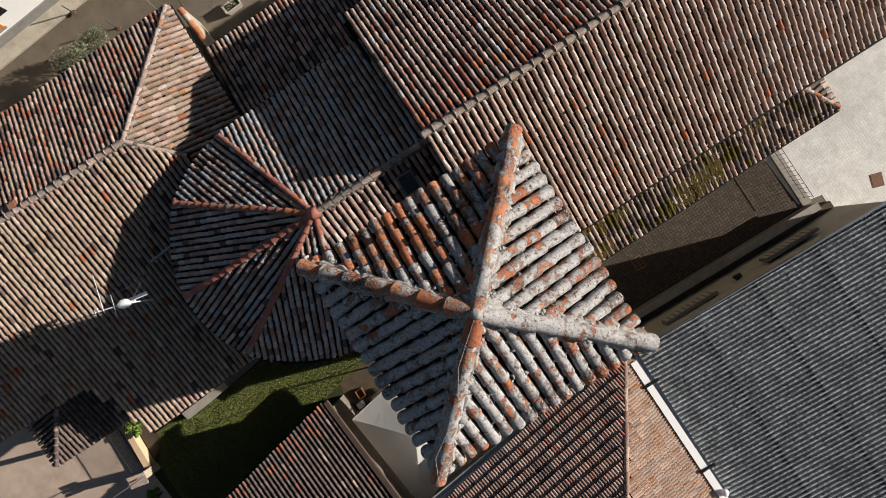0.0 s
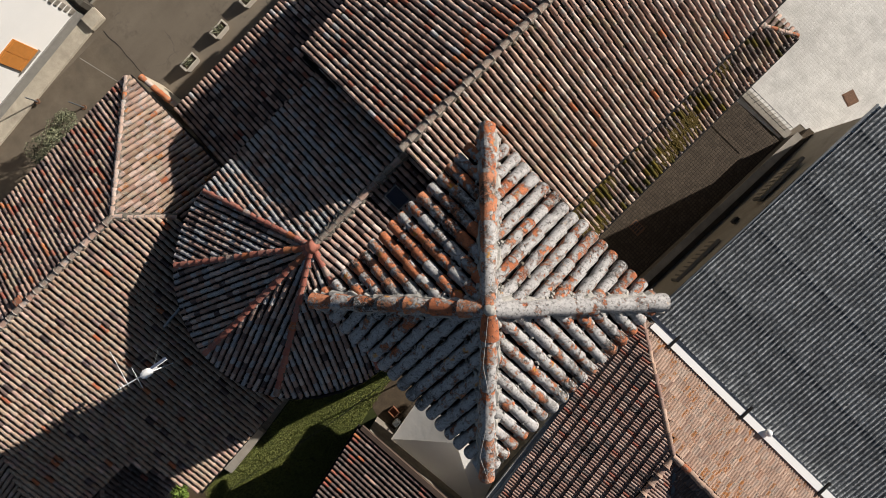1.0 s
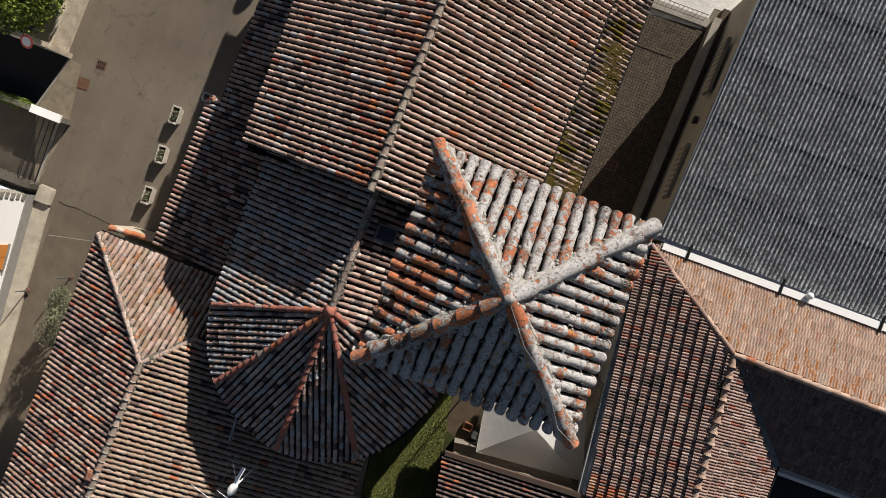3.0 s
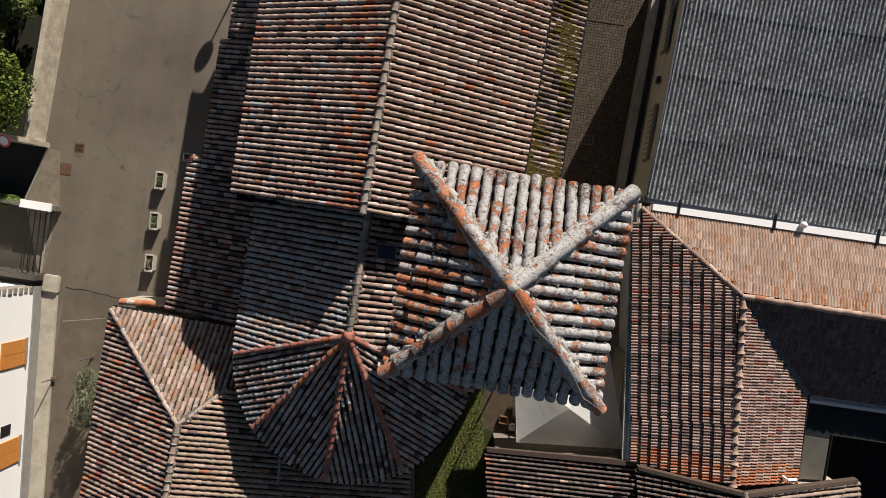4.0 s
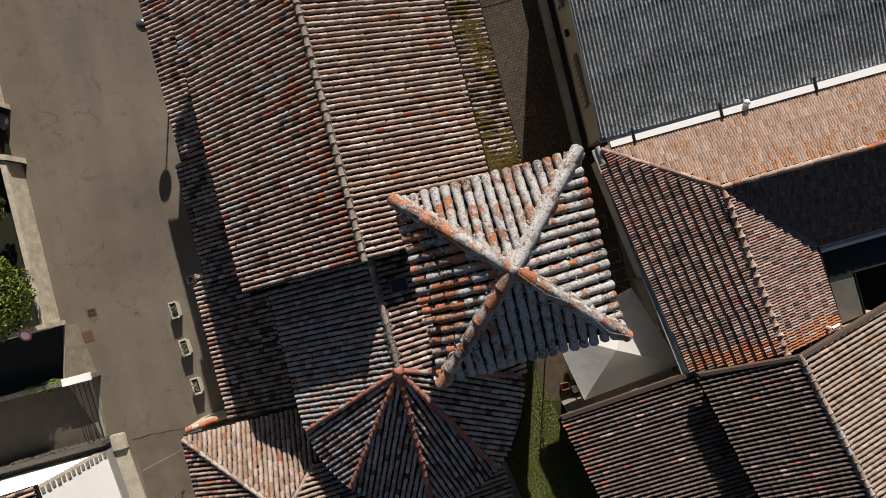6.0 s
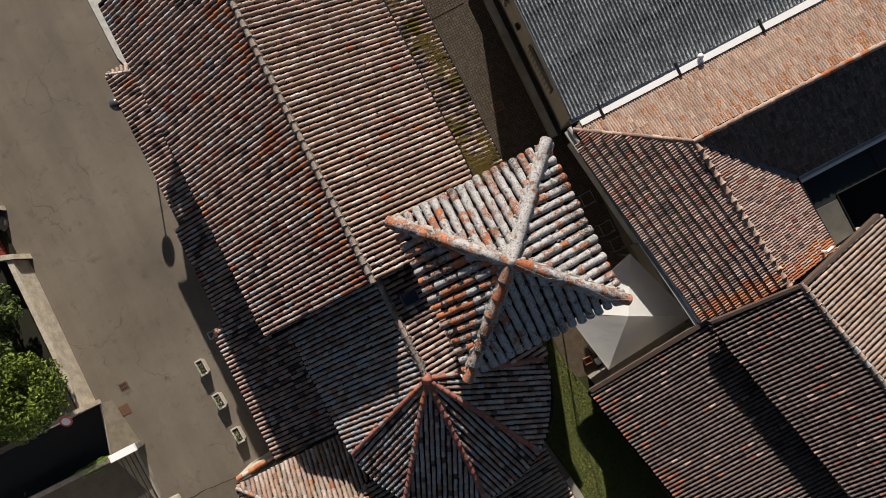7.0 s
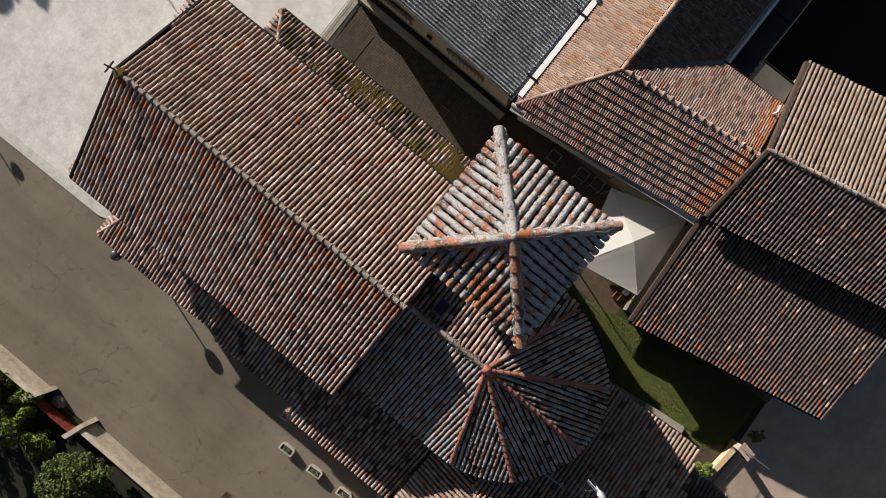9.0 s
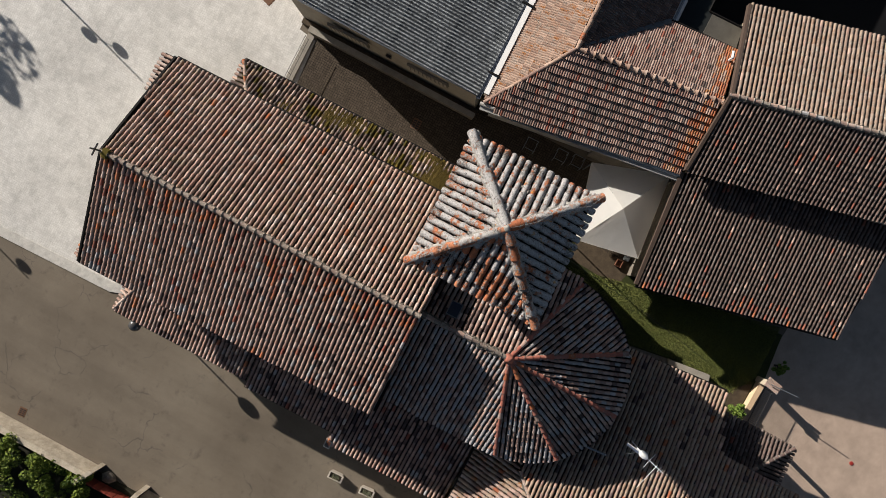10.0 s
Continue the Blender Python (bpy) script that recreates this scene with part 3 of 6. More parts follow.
choir.cap((RX, Y0 + 0.1, CR + 0.02), (RX, APEX[1], CR + 0.04), GREY_CAP, r=1.35, width=0.16)
choir.make()
bm = bmesh.new()
bmesh.ops.create_cone(bm, cap_ends=True, segments=14, radius1=0.24, radius2=0.09, depth=0.14, matrix=Matrix.Translation((APEX[0], APEX[1], CR + 0.13)))
for v in bm.verts:
    v.co += Vector((1, 1, 0.6)) * noise.noise(v.co * 5) * 0.05
part("apex_cap", bm, tile_mat("rib", False), church, "red clay cap where the ribs meet", True)
ring = [(CW + 0.35, Y0 + 0.2), (CW + 0.35, AY)] + [rim(d, -0.35) for d in range(190, 356, 11)] + [(CE - 0.35, AY), (CE - 0.35, Y0 + 0.2)]
wall_part(church, ring, 0, CZ - 0.16, M_STONEWALL, "apse_wall")

# low side roofs
def lean_to(seed, x_low, x_high, ya, yb, z_low, z_high, weights, near, name, label, hip=0.0):
    r = Roof(church, seed, near, label, limit=150, name=name)
    side = [(x_low, ya, z_low), (x_high, ya, z_high), (x_high, yb - hip, z_high), (x_low, yb, z_low)]
    r.facet(side, weights, mossy=weights is MOSSY, scale=0.88 if weights is MOSSY else 1.0)
    if hip:
        r.facet([(x_low, yb, z_low), (x_high, yb, z_low), (x_high, yb - hip, z_high)], weights)
        r.cap((x_low, yb, z_low), (x_high, yb - hip, z_high), PALE_CAP, r=1.1, width=0.1)
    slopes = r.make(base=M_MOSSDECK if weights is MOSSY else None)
    if weights is MOSSY:
        rr = random.Random(5)
        ball = bmesh.new()
        bmesh.ops.create_icosphere(ball, subdivisions=1, radius=1.0)
        bv = np.array([v.co[:] for v in ball.verts])
        bf = [[v.index for v in f.verts] for f in ball.faces]
        ball.free()
        rs = np.random.RandomState(5)
        rows = int((yb - ya) / 0.21)
        gap = (yb - ya) / rows
        mv, mf = [], []
        while len(mv) < 9500:
            k, y = rr.random(), ya + gap * rr.randint(1, rows - 6)
            thick = noise.noise(Vector((k * 1.6, y * 0.8, 2.5))) + (0.7 * k + 0.1 if 0.5 < y < 4.8 else 0.12 if 8.2 < y < 9.6 else -0.3)
            if thick < rr.uniform(-0.05, 0.3):
                continue
            if thick > 0.2:
                y += gap * rr.uniform(-0.5, 0.5)
            q = rr.uniform(0.03, 0.055) + 0.04 * min(1.0, max(0.0, thick))
            p = np.array((x_low + (x_high - x_low) * k, y + rr.uniform(-0.04, 0.04), z_low + (z_high - z_low) * k + 0.1 * min(1.0, max(0.0, thick))))
            mf += [[i + len(mv) * len(bv) for i in f] for f in bf]
            mv.append(p + bv * q * (1.6, 0.9, 0.8) + rs.uniform(-0.014, 0.014, bv.shape))
        mesh = bpy.data.meshes.new("moss")
        mesh.from_pydata(np.concatenate(mv).tolist(), [], mf)
        mesh.materials.append(M_MOSS)
        mesh.polygons.foreach_set("use_smooth", [True] * len(mesh.polygons))
        tagged(link_mesh("moss", mesh, slopes[0]), "cushions of olive-gold moss", kind="stuff")
    s = 0.3 if x_low < x_high else -0.3
    wall_part(church, [(x_low + s, ya + 0.02), (x_high, ya + 0.02), (x_high, yb - 0.2), (x_low + s, yb - 0.2)], 0, z_low - 0.16, M_PLASTER)


lean_to(13, -11.12, WX + 0.35, 7.15, 14.85, 4.3, 5.2, AGED, (-9, 8), "aisle_roof", "lean-to aisle roof of brown tiles", 1.3)
lean_to(14, -11.5, WX + 0.35, 1.6, 7.12, 4.1, 5.1, SHADY, (-9, 4), "aisle_roof", "lean-to roof of tiles darkened for the nave's shade")
lean_to(15, -12.35, CW + 0.3, -4.62, 2.05, 3.5, 4.9, SHADY, (-9, -1), "sacristy_roof", "low roof beside the choir, tiles darkened for its shade", 0.9)
lean_to(16, 3.15, EX - 0.1, -3.0, 14.5, 4.6, 5.5, MOSSY, (2.5, 4), "aisle_roof", "mossy lean-to aisle roof", 1.4)

def crumbs(parent, corners, count, size, material, label, seed, lift=0.03):
    """Small lumps of moss or mortar lying scattered over a roof facet."""
    rs = np.random.RandomState(seed)
    ball = bmesh.new()
    bmesh.ops.create_icosphere(ball, subdivisions=1, radius=1.0)
    bv = np.array([v.co[:] for v in ball.verts])
    bf = np.array([[v.index for v in f.verts] for f in ball.faces])
    ball.free()
    p = [np.array(c) for c in corners]
    u, v = rs.rand(count, 1), rs.rand(count, 1) ** 0.8
    if len(p) == 3:
        place = p[0] * (1 - u) * (1 - v) + p[1] * u * (1 - v) + p[2] * v
    else:
        place = (p[0] * (1 - u) + p[1] * u) * (1 - v) + (p[3] * (1 - u) + p[2] * u) * v
    place[:, 2] += lift
    q = size * rs.uniform(0.4, 1.0, (count, 1, 1)) * rs.uniform(0.6, 1.3, (count, 1, 3))
    verts = place[:, None, :] + bv[None] * q + rs.uniform(-0.25, 0.25, (count, len(bv), 3)) * q
    faces = (bf[None] + (np.arange(count) * len(bv))[:, None, None]).reshape(-1, 3)
    mesh = bpy.data.meshes.new("crumbs")
    mesh.from_pydata(verts.reshape(-1, 3).tolist(), [], faces.tolist())
    mesh.materials.append(material)
    tagged(link_mesh("debris", mesh, parent), label, kind="stuff")


M_DARKMOSS = plain("dark_moss", (0.035, 0.034, 0.014), vary=0.5, scale=5, fine=45, bump=0.8)
crumbs(church, [(EX, Y0, ZE), (EX, Y1, ZE), (RX, Y1, ZR), (RX, Y0, ZR)], 900, 0.05, M_DARKMOSS, "small dark clumps of dry moss on the tiles", 1, 0.05)
crumbs(church, [(WX, Y0, ZE), (WX, Y1, ZE), (RX, Y1, ZR), (RX, Y0, ZR)], 450, 0.045, M_DARKMOSS, "small dark clumps of dry moss on the tiles", 2, 0.05)
crumbs(church, [(CW, -5.0, CZ), (CW, Y0, CZ), (RX, Y0, CR), APEX], 420, 0.045, M_DARKMOSS, "small dark clumps of dry moss on the tiles", 3, 0.06)
crumbs(church, [(EX - 0.1, 0.5, 5.5), (EX - 0.1, 13.6, 5.5), (3.15, 13.6, 4.6), (3.15, 0.5, 4.6)], 90, 0.035, M_MORTAR, "pale crumbs of mortar among the moss", 4, 0.06)

# ---- bell tower ----
TX, TY, TH, TZ, TA = 0.82, -0.385, 1.80, 20.12, 21.36
tower = thing("bell_tower", "square bell tower with a lichen-grey pyramid roof", "tower", at=(TX, TY, 0))
wall_part(tower, [(-1.56, -1.56), (1.56, -1.56), (1.56, 1.56), (-1.56, 1.56)], 0, TZ - 0.14, M_PLASTER)
bm = bmesh.new()
box(bm, (-1.67, -1.67, TZ - 0.42), (1.67, 1.67, TZ - 0.13), 0.05)
part("cornice", bm, M_PLASTER, tower)
corner = {"sw": (TX - TH, TY - TH), "se": (TX + TH, TY - TH), "ne": (TX + TH, TY + TH), "nw": (TX - TH, TY + TH)}
troof = Roof(tower, 21, (TX, TY), "roof slope of large lichen-covered tiles", limit=400, name="pyramid_slope", shift=(-TX, -TY, 0))
TOP = (TX, TY, TA)
FACES = {("sw", "se"): [("tower_crust", 5), ("tower_grey", 1)], ("se", "ne"): [("tower_crust", 3), ("tower_grey", 6)], ("ne", "nw"): [("tower_grey", 6), ("tower_crust", 3)], ("nw", "sw"): [("tower", 6), ("tower_grey", 4)]}
for (a, b), tones in FACES.items():
    troof.facet([(*corner[a], TZ), (*corner[b], TZ), TOP], tones, pitch=0.205, scale=1.17, wild=1.3)
HIPS = {"sw": [("tower", 5), ("tower_grey", 2)], "nw": [("tower", 2), ("tower_grey", 3)], "ne": [("tower_crust", 1)], "se": [("tower_grey", 6), ("tower", 1)]}
for cname, c in corner.items():
    d = Vector((c[0] - TX, c[1] - TY, 0)).normalized() * 0.16
    troof.cap((c[0] + d.x, c[1] + d.y, TZ - 0.02), (TX, TY, TA + 0.03), HIPS[cname], r=1.5, width=0.15, height=0.045, step=0.40, lift=0.055, collar=False)
troof.make(M_MORTAR)
for k, (p, q) in enumerate(FACES):
    crumbs(tower, [(corner[p][0] - TX, corner[p][1] - TY, TZ), (corner[q][0] - TX, corner[q][1] - TY, TZ), (0, 0, TA)], 130, 0.035, M_MORTAR if k % 2 else M_MORTAR_DARK, "crumbs of mortar and lichen on the tower tiles", 20 + k, 0.07)
for k, c in enumerate(corner.values()):
    for turn in (-1, 1):
        foot = Vector((c[0] - TX, c[1] - TY, TZ))
        side = Vector((-foot.y, foot.x, 0)).normalized() * turn
        near, far = side * 0.11, side * 0.19 - Vector((0, 0, 0.07))
        crumbs(tower, [foot + near, foot + far, Vector((0, 0, TA)) + far, Vector((0, 0, TA)) + near], 60, 0.045, M_MORTAR, "rough lumps of bedding mortar along the hip", 30 + 2 * k + turn, 0.035)
bm = bmesh.new()
bmesh.ops.create_icosphere(bm, subdivisions=3, radius=0.17, matrix=Matrix.Translation((0, 0, TA + 0.08)) @ Matrix.Diagonal((0.62, 0.62, 0.7, 1)))
for v in bm.verts:
    v.co += v.normal * noise.noise(v.co * 9) * 0.04
part("finial", bm, M_MORTAR, tower, "lump of mortar at the tip", True)

# ---- house south-west ----
house = thing("house", "long house with a hipped roof of brown clay tiles", "house")
HT, HS = (-9.8, -8.35, 6.78), (-9.9, -16.2, 6.75)
hroof = Roof(house, 31, (-9, -8), "hipped roof of brown and tan tiles", name="house_roof_slope")
hroof.facet([(-14.0, -4.75, 4.9), (-7.9, -4.75, 4.9), (-8.2, -6.75, 5.85), HT], HOUSE_N, pitch=0.215, scale=1.12, step=0.31, wild=1.8)
hroof.facet([(-14.0, -4.75, 4.9), HT, HS, (-14.0, -19.9, 4.9)], HOUSE_W)
hroof.facet([HT, (-7.9, -6.6, 6.2), (-1.05, -6.6, 4.32), (-0.62, -14.5, 4.25), (-3.45, -15.4, 4.98), (-3.5, -19.9, 4.98), HS], HOUSE)
hroof.facet([HS, (-14.0, -19.9, 4.9), (-3.4, -19.9, 4.95)], HOUSE)
hroof.cap((-14.0, -4.75, 4.95), (HT[0], HT[1], HT[2] + 0.02), PALE_CAP, r=1.3)
hroof.cap((-8.3, -6.85, 6.2), (HT[0], HT[1], HT[2] + 0.02), PALE_CAP, r=1.2)
hroof.cap((HS[0], HS[1], HS[2] + 0.02), (HT[0], HT[1], HT[2] + 0.03), GREY_CAP, r=1.4)
hroof.make()
wall_part(house, [(-13.6, -19.6), (-3.8, -19.6), (-3.7, -15.0), (-0.9, -14.4), (-1.3, -8.6), (-7.5, -5.1), (-13.6, -5.1)], 0, 4.2, M_PLASTER)

# ---- barn ----
barn = thing("barn", "long barn with a stepped roof of brown clay tiles", "barn")
BU = Vector((0.213, -0.977))           # along the ridge, southwards
broof = Roof(barn, 41, (5, -10), "lower roof of dark brown tiles", name="barn_roof_slope")
B0, B1, B2, B3 = (2.2, -8.3), (8.05, -7.55), (11.82, -7.55), (16.6, -6.55)


def along(p, d, z):
    return (p[0] + BU.x * d, p[1] + BU.y * d, z)


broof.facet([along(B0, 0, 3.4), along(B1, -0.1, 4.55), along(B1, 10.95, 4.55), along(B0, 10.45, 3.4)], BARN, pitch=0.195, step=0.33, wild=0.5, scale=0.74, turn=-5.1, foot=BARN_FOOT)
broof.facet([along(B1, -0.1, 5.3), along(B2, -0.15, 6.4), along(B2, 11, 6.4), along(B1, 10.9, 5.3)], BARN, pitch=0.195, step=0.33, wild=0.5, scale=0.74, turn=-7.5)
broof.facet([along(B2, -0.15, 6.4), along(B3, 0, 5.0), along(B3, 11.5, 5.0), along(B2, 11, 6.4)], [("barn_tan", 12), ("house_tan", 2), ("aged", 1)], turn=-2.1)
broof.cap(along(B2, 11, 6.42), along(B2, -0.2, 6.42), GREY_CAP, r=1.3)
broof.make()
wall_part(barn, [along((2.6, -8.3), 0.15, 0)[:2], along(B1, 0.1, 0)[:2], along(B1, 10.3, 0)[:2], along((2.6, -8.3), 9.8, 0)[:2]], 0, [3.25, 4.4, 4.4, 3.25], M_STONEWALL)
wall_part(barn, [along((8.4, -7.6), 0.1, 0)[:2], along(B2, 0.1, 0)[:2], along((16.4, -6.7), 0.3, 0)[:2], along((16.4, -6.7), 10.8, 0)[:2], along(B2, 10.6, 0)[:2], along((8.4, -7.6), 10.5, 0)[:2]], 0, [5.13, 6.2, 4.85, 4.85, 6.2, 5.13], M_PLASTER)

# ---- hipped building east: interlocking tiles ----
def wave_tile(w=0.118, length=0.47, thick=0.12):
    """One roll of an interlocking tile with its flat and its low lip."""
    prof = [(0.0, 0.0), (0.12, 0.022), (0.28, 0.034), (0.46, 0.034), (0.62, 0.022), (0.74, 0.0), (1.0, 0.0)]
    rows = [(0.0, 0.1), (length, 0.0), (0.0, 0.1), (0.0, 0.1 - thick)]
    verts = [((x - 0.5) * w, y, z + dz) for y, dz in rows for x, z in prof]
    k = len(prof)
    faces = [(i, i + 1, k + i + 1, k + i) for i in range(k - 1)]
    faces += [(3 * k + i, 3 * k + i + 1, 2 * k + i + 1, 2 * k + i) for i in range(k - 1)]
    return np.array(verts), faces


PAN = wave_tile()


def pan_facet(pts, weights, rng, w=0.118, step=0.385):
    low, across, up, n = facet_frame(pts)
    flat = [((Vector(p) - low).dot(across), (Vector(p) - low).dot(up)) for p in pts]
    u0, u1 = min(p[0] for p in flat), max(p[0] for p in flat)
    out = []
    for r in range(int((u1 - u0) / w)):
        u = u0 + (r + 0.5) * w
        cuts = sorted(va + (vb - va) * (u - ua) / (ub - ua) for (ua, va), (ub, vb) in zip(flat, flat[1:] + flat[:1]) if (ua <= u) != (ub <= u))
        for v0, v1 in zip(cuts[::2], cuts[1::2]):
            v = math.floor(v0 / step) * step - 0.05 if v0 > 0.05 else v0 - 0.05
            while v < v1 - 0.19:
                m = Matrix((across, up, n)).transposed().to_4x4()
                m.translation = low + across * (u + rng.uniform(-0.004, 0.004)) + up * (v + rng.uniform(-0.003, 0.003)) + n * (0.012 + rng.uniform(-0.003, 0.003))
                m = m @ Matrix.Rotation(radians(rng.uniform(-0.7, 0.7)), 4, "Z") @ Matrix.Diagonal((1, 0.87 * min(1.0, (v1 - v) / 0.41), 1, 1))
                if v >= v0 - 0.3:
                    out.append((m, pick(rng, weights)))
                v += step
    return out


annex = thing("annex", "L-shaped annex with hipped roofs of interlocking tiles", "building")
A_W0, A_W1 = (6.68, 2.78, 4.65), (7.95, -7.42, 4.65)
A_T, A_L = (10.66, -0.08, 6.05), (11.5, -7.3, 5.85)
A_V, A_E = (14.3, -3.48, 4.5), (14.5, -7.15, 4.5)
A_TE, A_NE, A_SE = (27.0, 0.05, 6.05), (27.0, 2.85, 4.65), (27.0, -3.2, 4.5)
rng = random.Random(51)
decks, tiles = bmesh.new(), []
PAN_W = [("pantile", 8), ("barn", 2.6), ("aged", 1), ("red", 0.7)]
# The south slope gets only the dark barn tone, painting its shade.
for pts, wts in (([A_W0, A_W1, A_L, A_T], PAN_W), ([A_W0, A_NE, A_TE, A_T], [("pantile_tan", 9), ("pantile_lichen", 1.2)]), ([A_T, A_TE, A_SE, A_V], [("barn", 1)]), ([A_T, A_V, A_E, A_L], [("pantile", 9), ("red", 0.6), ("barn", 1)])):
    deck(decks, pts)
    tiles += pan_facet(pts, wts, rng)
for i, (m, key) in enumerate(tiles):
    p = m.translation
    if p.y < -6.5 + 0.35 * noise.noise(p * 1.5) and rng.random() < 0.85 or p.x > 11.2 and -0.1 < p.y < 0.5 + 0.55 * noise.noise(p * 0.8) + 0.03 * (p.x - 11) and rng.random() < 0.5:
        tiles[i] = (m, "orange" if p.y < -6 and rng.random() < 0.65 else "pantile_lichen")
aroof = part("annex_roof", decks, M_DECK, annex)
place_tiles(tiles, PAN, aroof, (9, -2), 300, "roof_tile", "interlocking_tile", "courses of interlocking clay tiles")
caps = ridge_tiles(A_W0, (A_T[0], A_T[1], A_T[2] + 0.03), [("pantile_tan", 2), ("pantile", 3)], rng, 1.3, step=0.42)
spine = ridge_tiles(A_L, (A_T[0], A_T[1], A_T[2] + 0.03), [("pantile_tan", 3), ("pantile", 3)], rng, 1.35, step=0.44)
caps += spine
caps += [(m @ Matrix.Translation((0, -0.03, 0.03)) @ Matrix.Diagonal((1.28, 0.2, 1.3, 1)), "pantile_tan") for m, _ in spine]
caps += ridge_tiles((A_TE[0], A_TE[1], A_TE[2] + 0.07), (A_T[0], A_T[1], A_T[2] + 0.07), [("pantile_tan", 5), ("orange", 1)], rng, 1.45)
place_tiles(caps, COPPO, aroof, (10.6, -1), 150, "ridge_tile")
wall_part(annex, [(7.05, 2.6), (8.3, -7.45), (14.2, -7.2), (14.1, -3.9), (27, -3.6), (27, 2.7)], 0, 4.5, plain("grey_plaster", (0.58, 0.57, 0.55), vary=0.25, scale=1.2, stains=0.3))

# ---- workshop with corrugated roof ----
shop = thing("workshop", "low workshop with beige walls under a corrugated grey roof", "workshop")
SX, SY, SZ, SLOPE = 6.9, 3.25, 4.35, 0.10
wall_part(shop, [(SX + 0.12, SY + 0.15), (30, SY + 0.35), (30, 14.6), (SX + 0.35, 14.4)], 0, [SZ - 0.1, SZ - 0.1, SZ + 1.0, SZ + 1.0], M_BEIGE)
sheet_mesh = bpy.data.meshes.new("corrugated_sheet")
wv, wf = [], []
WAVES, SW, SL = 6, 1.085, 2.62
NU = WAVES * 8
for y, dz in ((0.0, 0.010), (SL, 0.0), (0.0, 0.010), (0.0, -0.004)):
    for i in range(NU + 1):
        wv.append((SW * i / NU, y, 0.03 * math.cos(2 * math.pi * SW * i / NU / 0.1775) + dz))
for i in range(NU):
    wf.append((i, i + 1, NU + 2 + i, NU + 1 + i))
    wf.append((3 * (NU + 1) + i, 3 * (NU + 1) + i + 1, 2 * (NU + 1) + i + 1, 2 * (NU + 1) + i))
sheet_mesh.from_pydata(wv, [], wf)
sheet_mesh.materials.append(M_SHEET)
sheet_mesh.polygons.foreach_set("use_smooth", [True] * len(sheet_mesh.polygons))
bm = bmesh.new()
box(bm, (SX + 0.05, SY + 0.02, -0.02), (30, 14.3, 0.0))
bmesh.ops.transform(bm, matrix=Matrix.Translation((0, 0, SZ)) @ Matrix(((1, 0, 0, 0), (0, 1, 0, 0), (0, SLOPE, 1, -SLOPE * SY), (0, 0, 0, 1))), verts=bm.verts)
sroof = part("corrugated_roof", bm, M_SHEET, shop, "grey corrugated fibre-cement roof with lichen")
rng = random.Random(61)
for j in range(5):
    for i in range(22):
        y = SY + j * 2.5
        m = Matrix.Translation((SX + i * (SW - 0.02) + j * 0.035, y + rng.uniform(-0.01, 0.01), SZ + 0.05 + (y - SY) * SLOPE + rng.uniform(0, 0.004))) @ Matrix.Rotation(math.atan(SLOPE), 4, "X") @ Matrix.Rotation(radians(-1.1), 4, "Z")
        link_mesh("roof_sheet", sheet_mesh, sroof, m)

# ---- workshop details ----
bm = bmesh.new()
box(bm, (SX - 0.12, SY - 0.15, SZ - 0.09), (30, SY + 0.05, SZ - 0.02))
box(bm, (SX - 0.12, SY - 0.17, SZ - 0.09), (30, SY - 0.15, SZ + 0.03))
part("gutter", bm, plain("blue_zinc", (0.06, 0.075, 0.11), 0.5, vary=0.3), shop, "dark zinc eaves gutter")
bm = bmesh.new()
box(bm, (SX - 0.03, SY, SZ - 0.06), (SX + 0.03, 14.3, SZ + 0.05))
bmesh.ops.transform(bm, matrix=Matrix(((1, 0, 0, 0), (0, 1, 0, 0), (0, SLOPE, 1, -SLOPE * SY), (0, 0, 0, 1))), verts=bm.verts)
part("verge", bm, M_ZINC, shop)
bm = bmesh.new()
prism(bm, [(7.08, 2.74), (30, 3.0), (30, 3.36), (7.08, 3.0)], 4.3, 4.84)
part("white_parapet", bm, M_WHITE, shop, "white-painted parapet between the roofs")
for x in (8.05, 11.85, 15.9, 20.0):
    bm = bmesh.new()
    box(bm, (x, 2.64 + 0.011 * (x - 7), 4.82), (x + 0.1, 3.3 + 0.011 * (x - 7), 4.89), 0.01)
    part("bracket", bm, M_GUTTER, shop)
bm = bmesh.new()
bmesh.ops.create_uvsphere(bm, u_segments=16, v_segments=10, radius=0.14, matrix=Matrix.Translation((12.98, 3.08, 4.95)))
tube(bm, (12.98, 3.08, 4.7), (12.98, 3.08, 4.88), 0.07)
part("vent_cowl", bm, plain("white_plastic", (0.75, 0.76, 0.76), 0.4, vary=0.05), shop, "round white vent cowl", True)
bm = bmesh.new()
box(bm, (SX + 0.02, 8.4, 2.45), (SX + 0.16, 8.68, 2.75))
part("vent_hole", bm, M_DARK, shop, "small dark opening")
for y0, y1 in ((5.0, 7.4), (9.7, 12.1)):
    bm = bmesh.new()
    box(bm, (SX + 0.02, y0, 2.35), (SX + 0.15, y1, 3.15), 0.02)
    panel = part("louvre_panel", bm, plain("grey_louvre", (0.20, 0.185, 0.16), 0.7), shop)
    slat = bmesh.new()
    box(slat, (-0.012, -0.075, -0.34), (0.012, 0.075, 0.34), 0.008)
    first = part("slat", slat, M_BEIGE, panel)
    for i in range(int((y1 - y0) / 0.24)):
        ob = first if i == 0 else link_mesh("slat", first.data, panel)
        ob.location = (SX - 0.002, y0 + 0.14 + i * 0.24, 2.75)

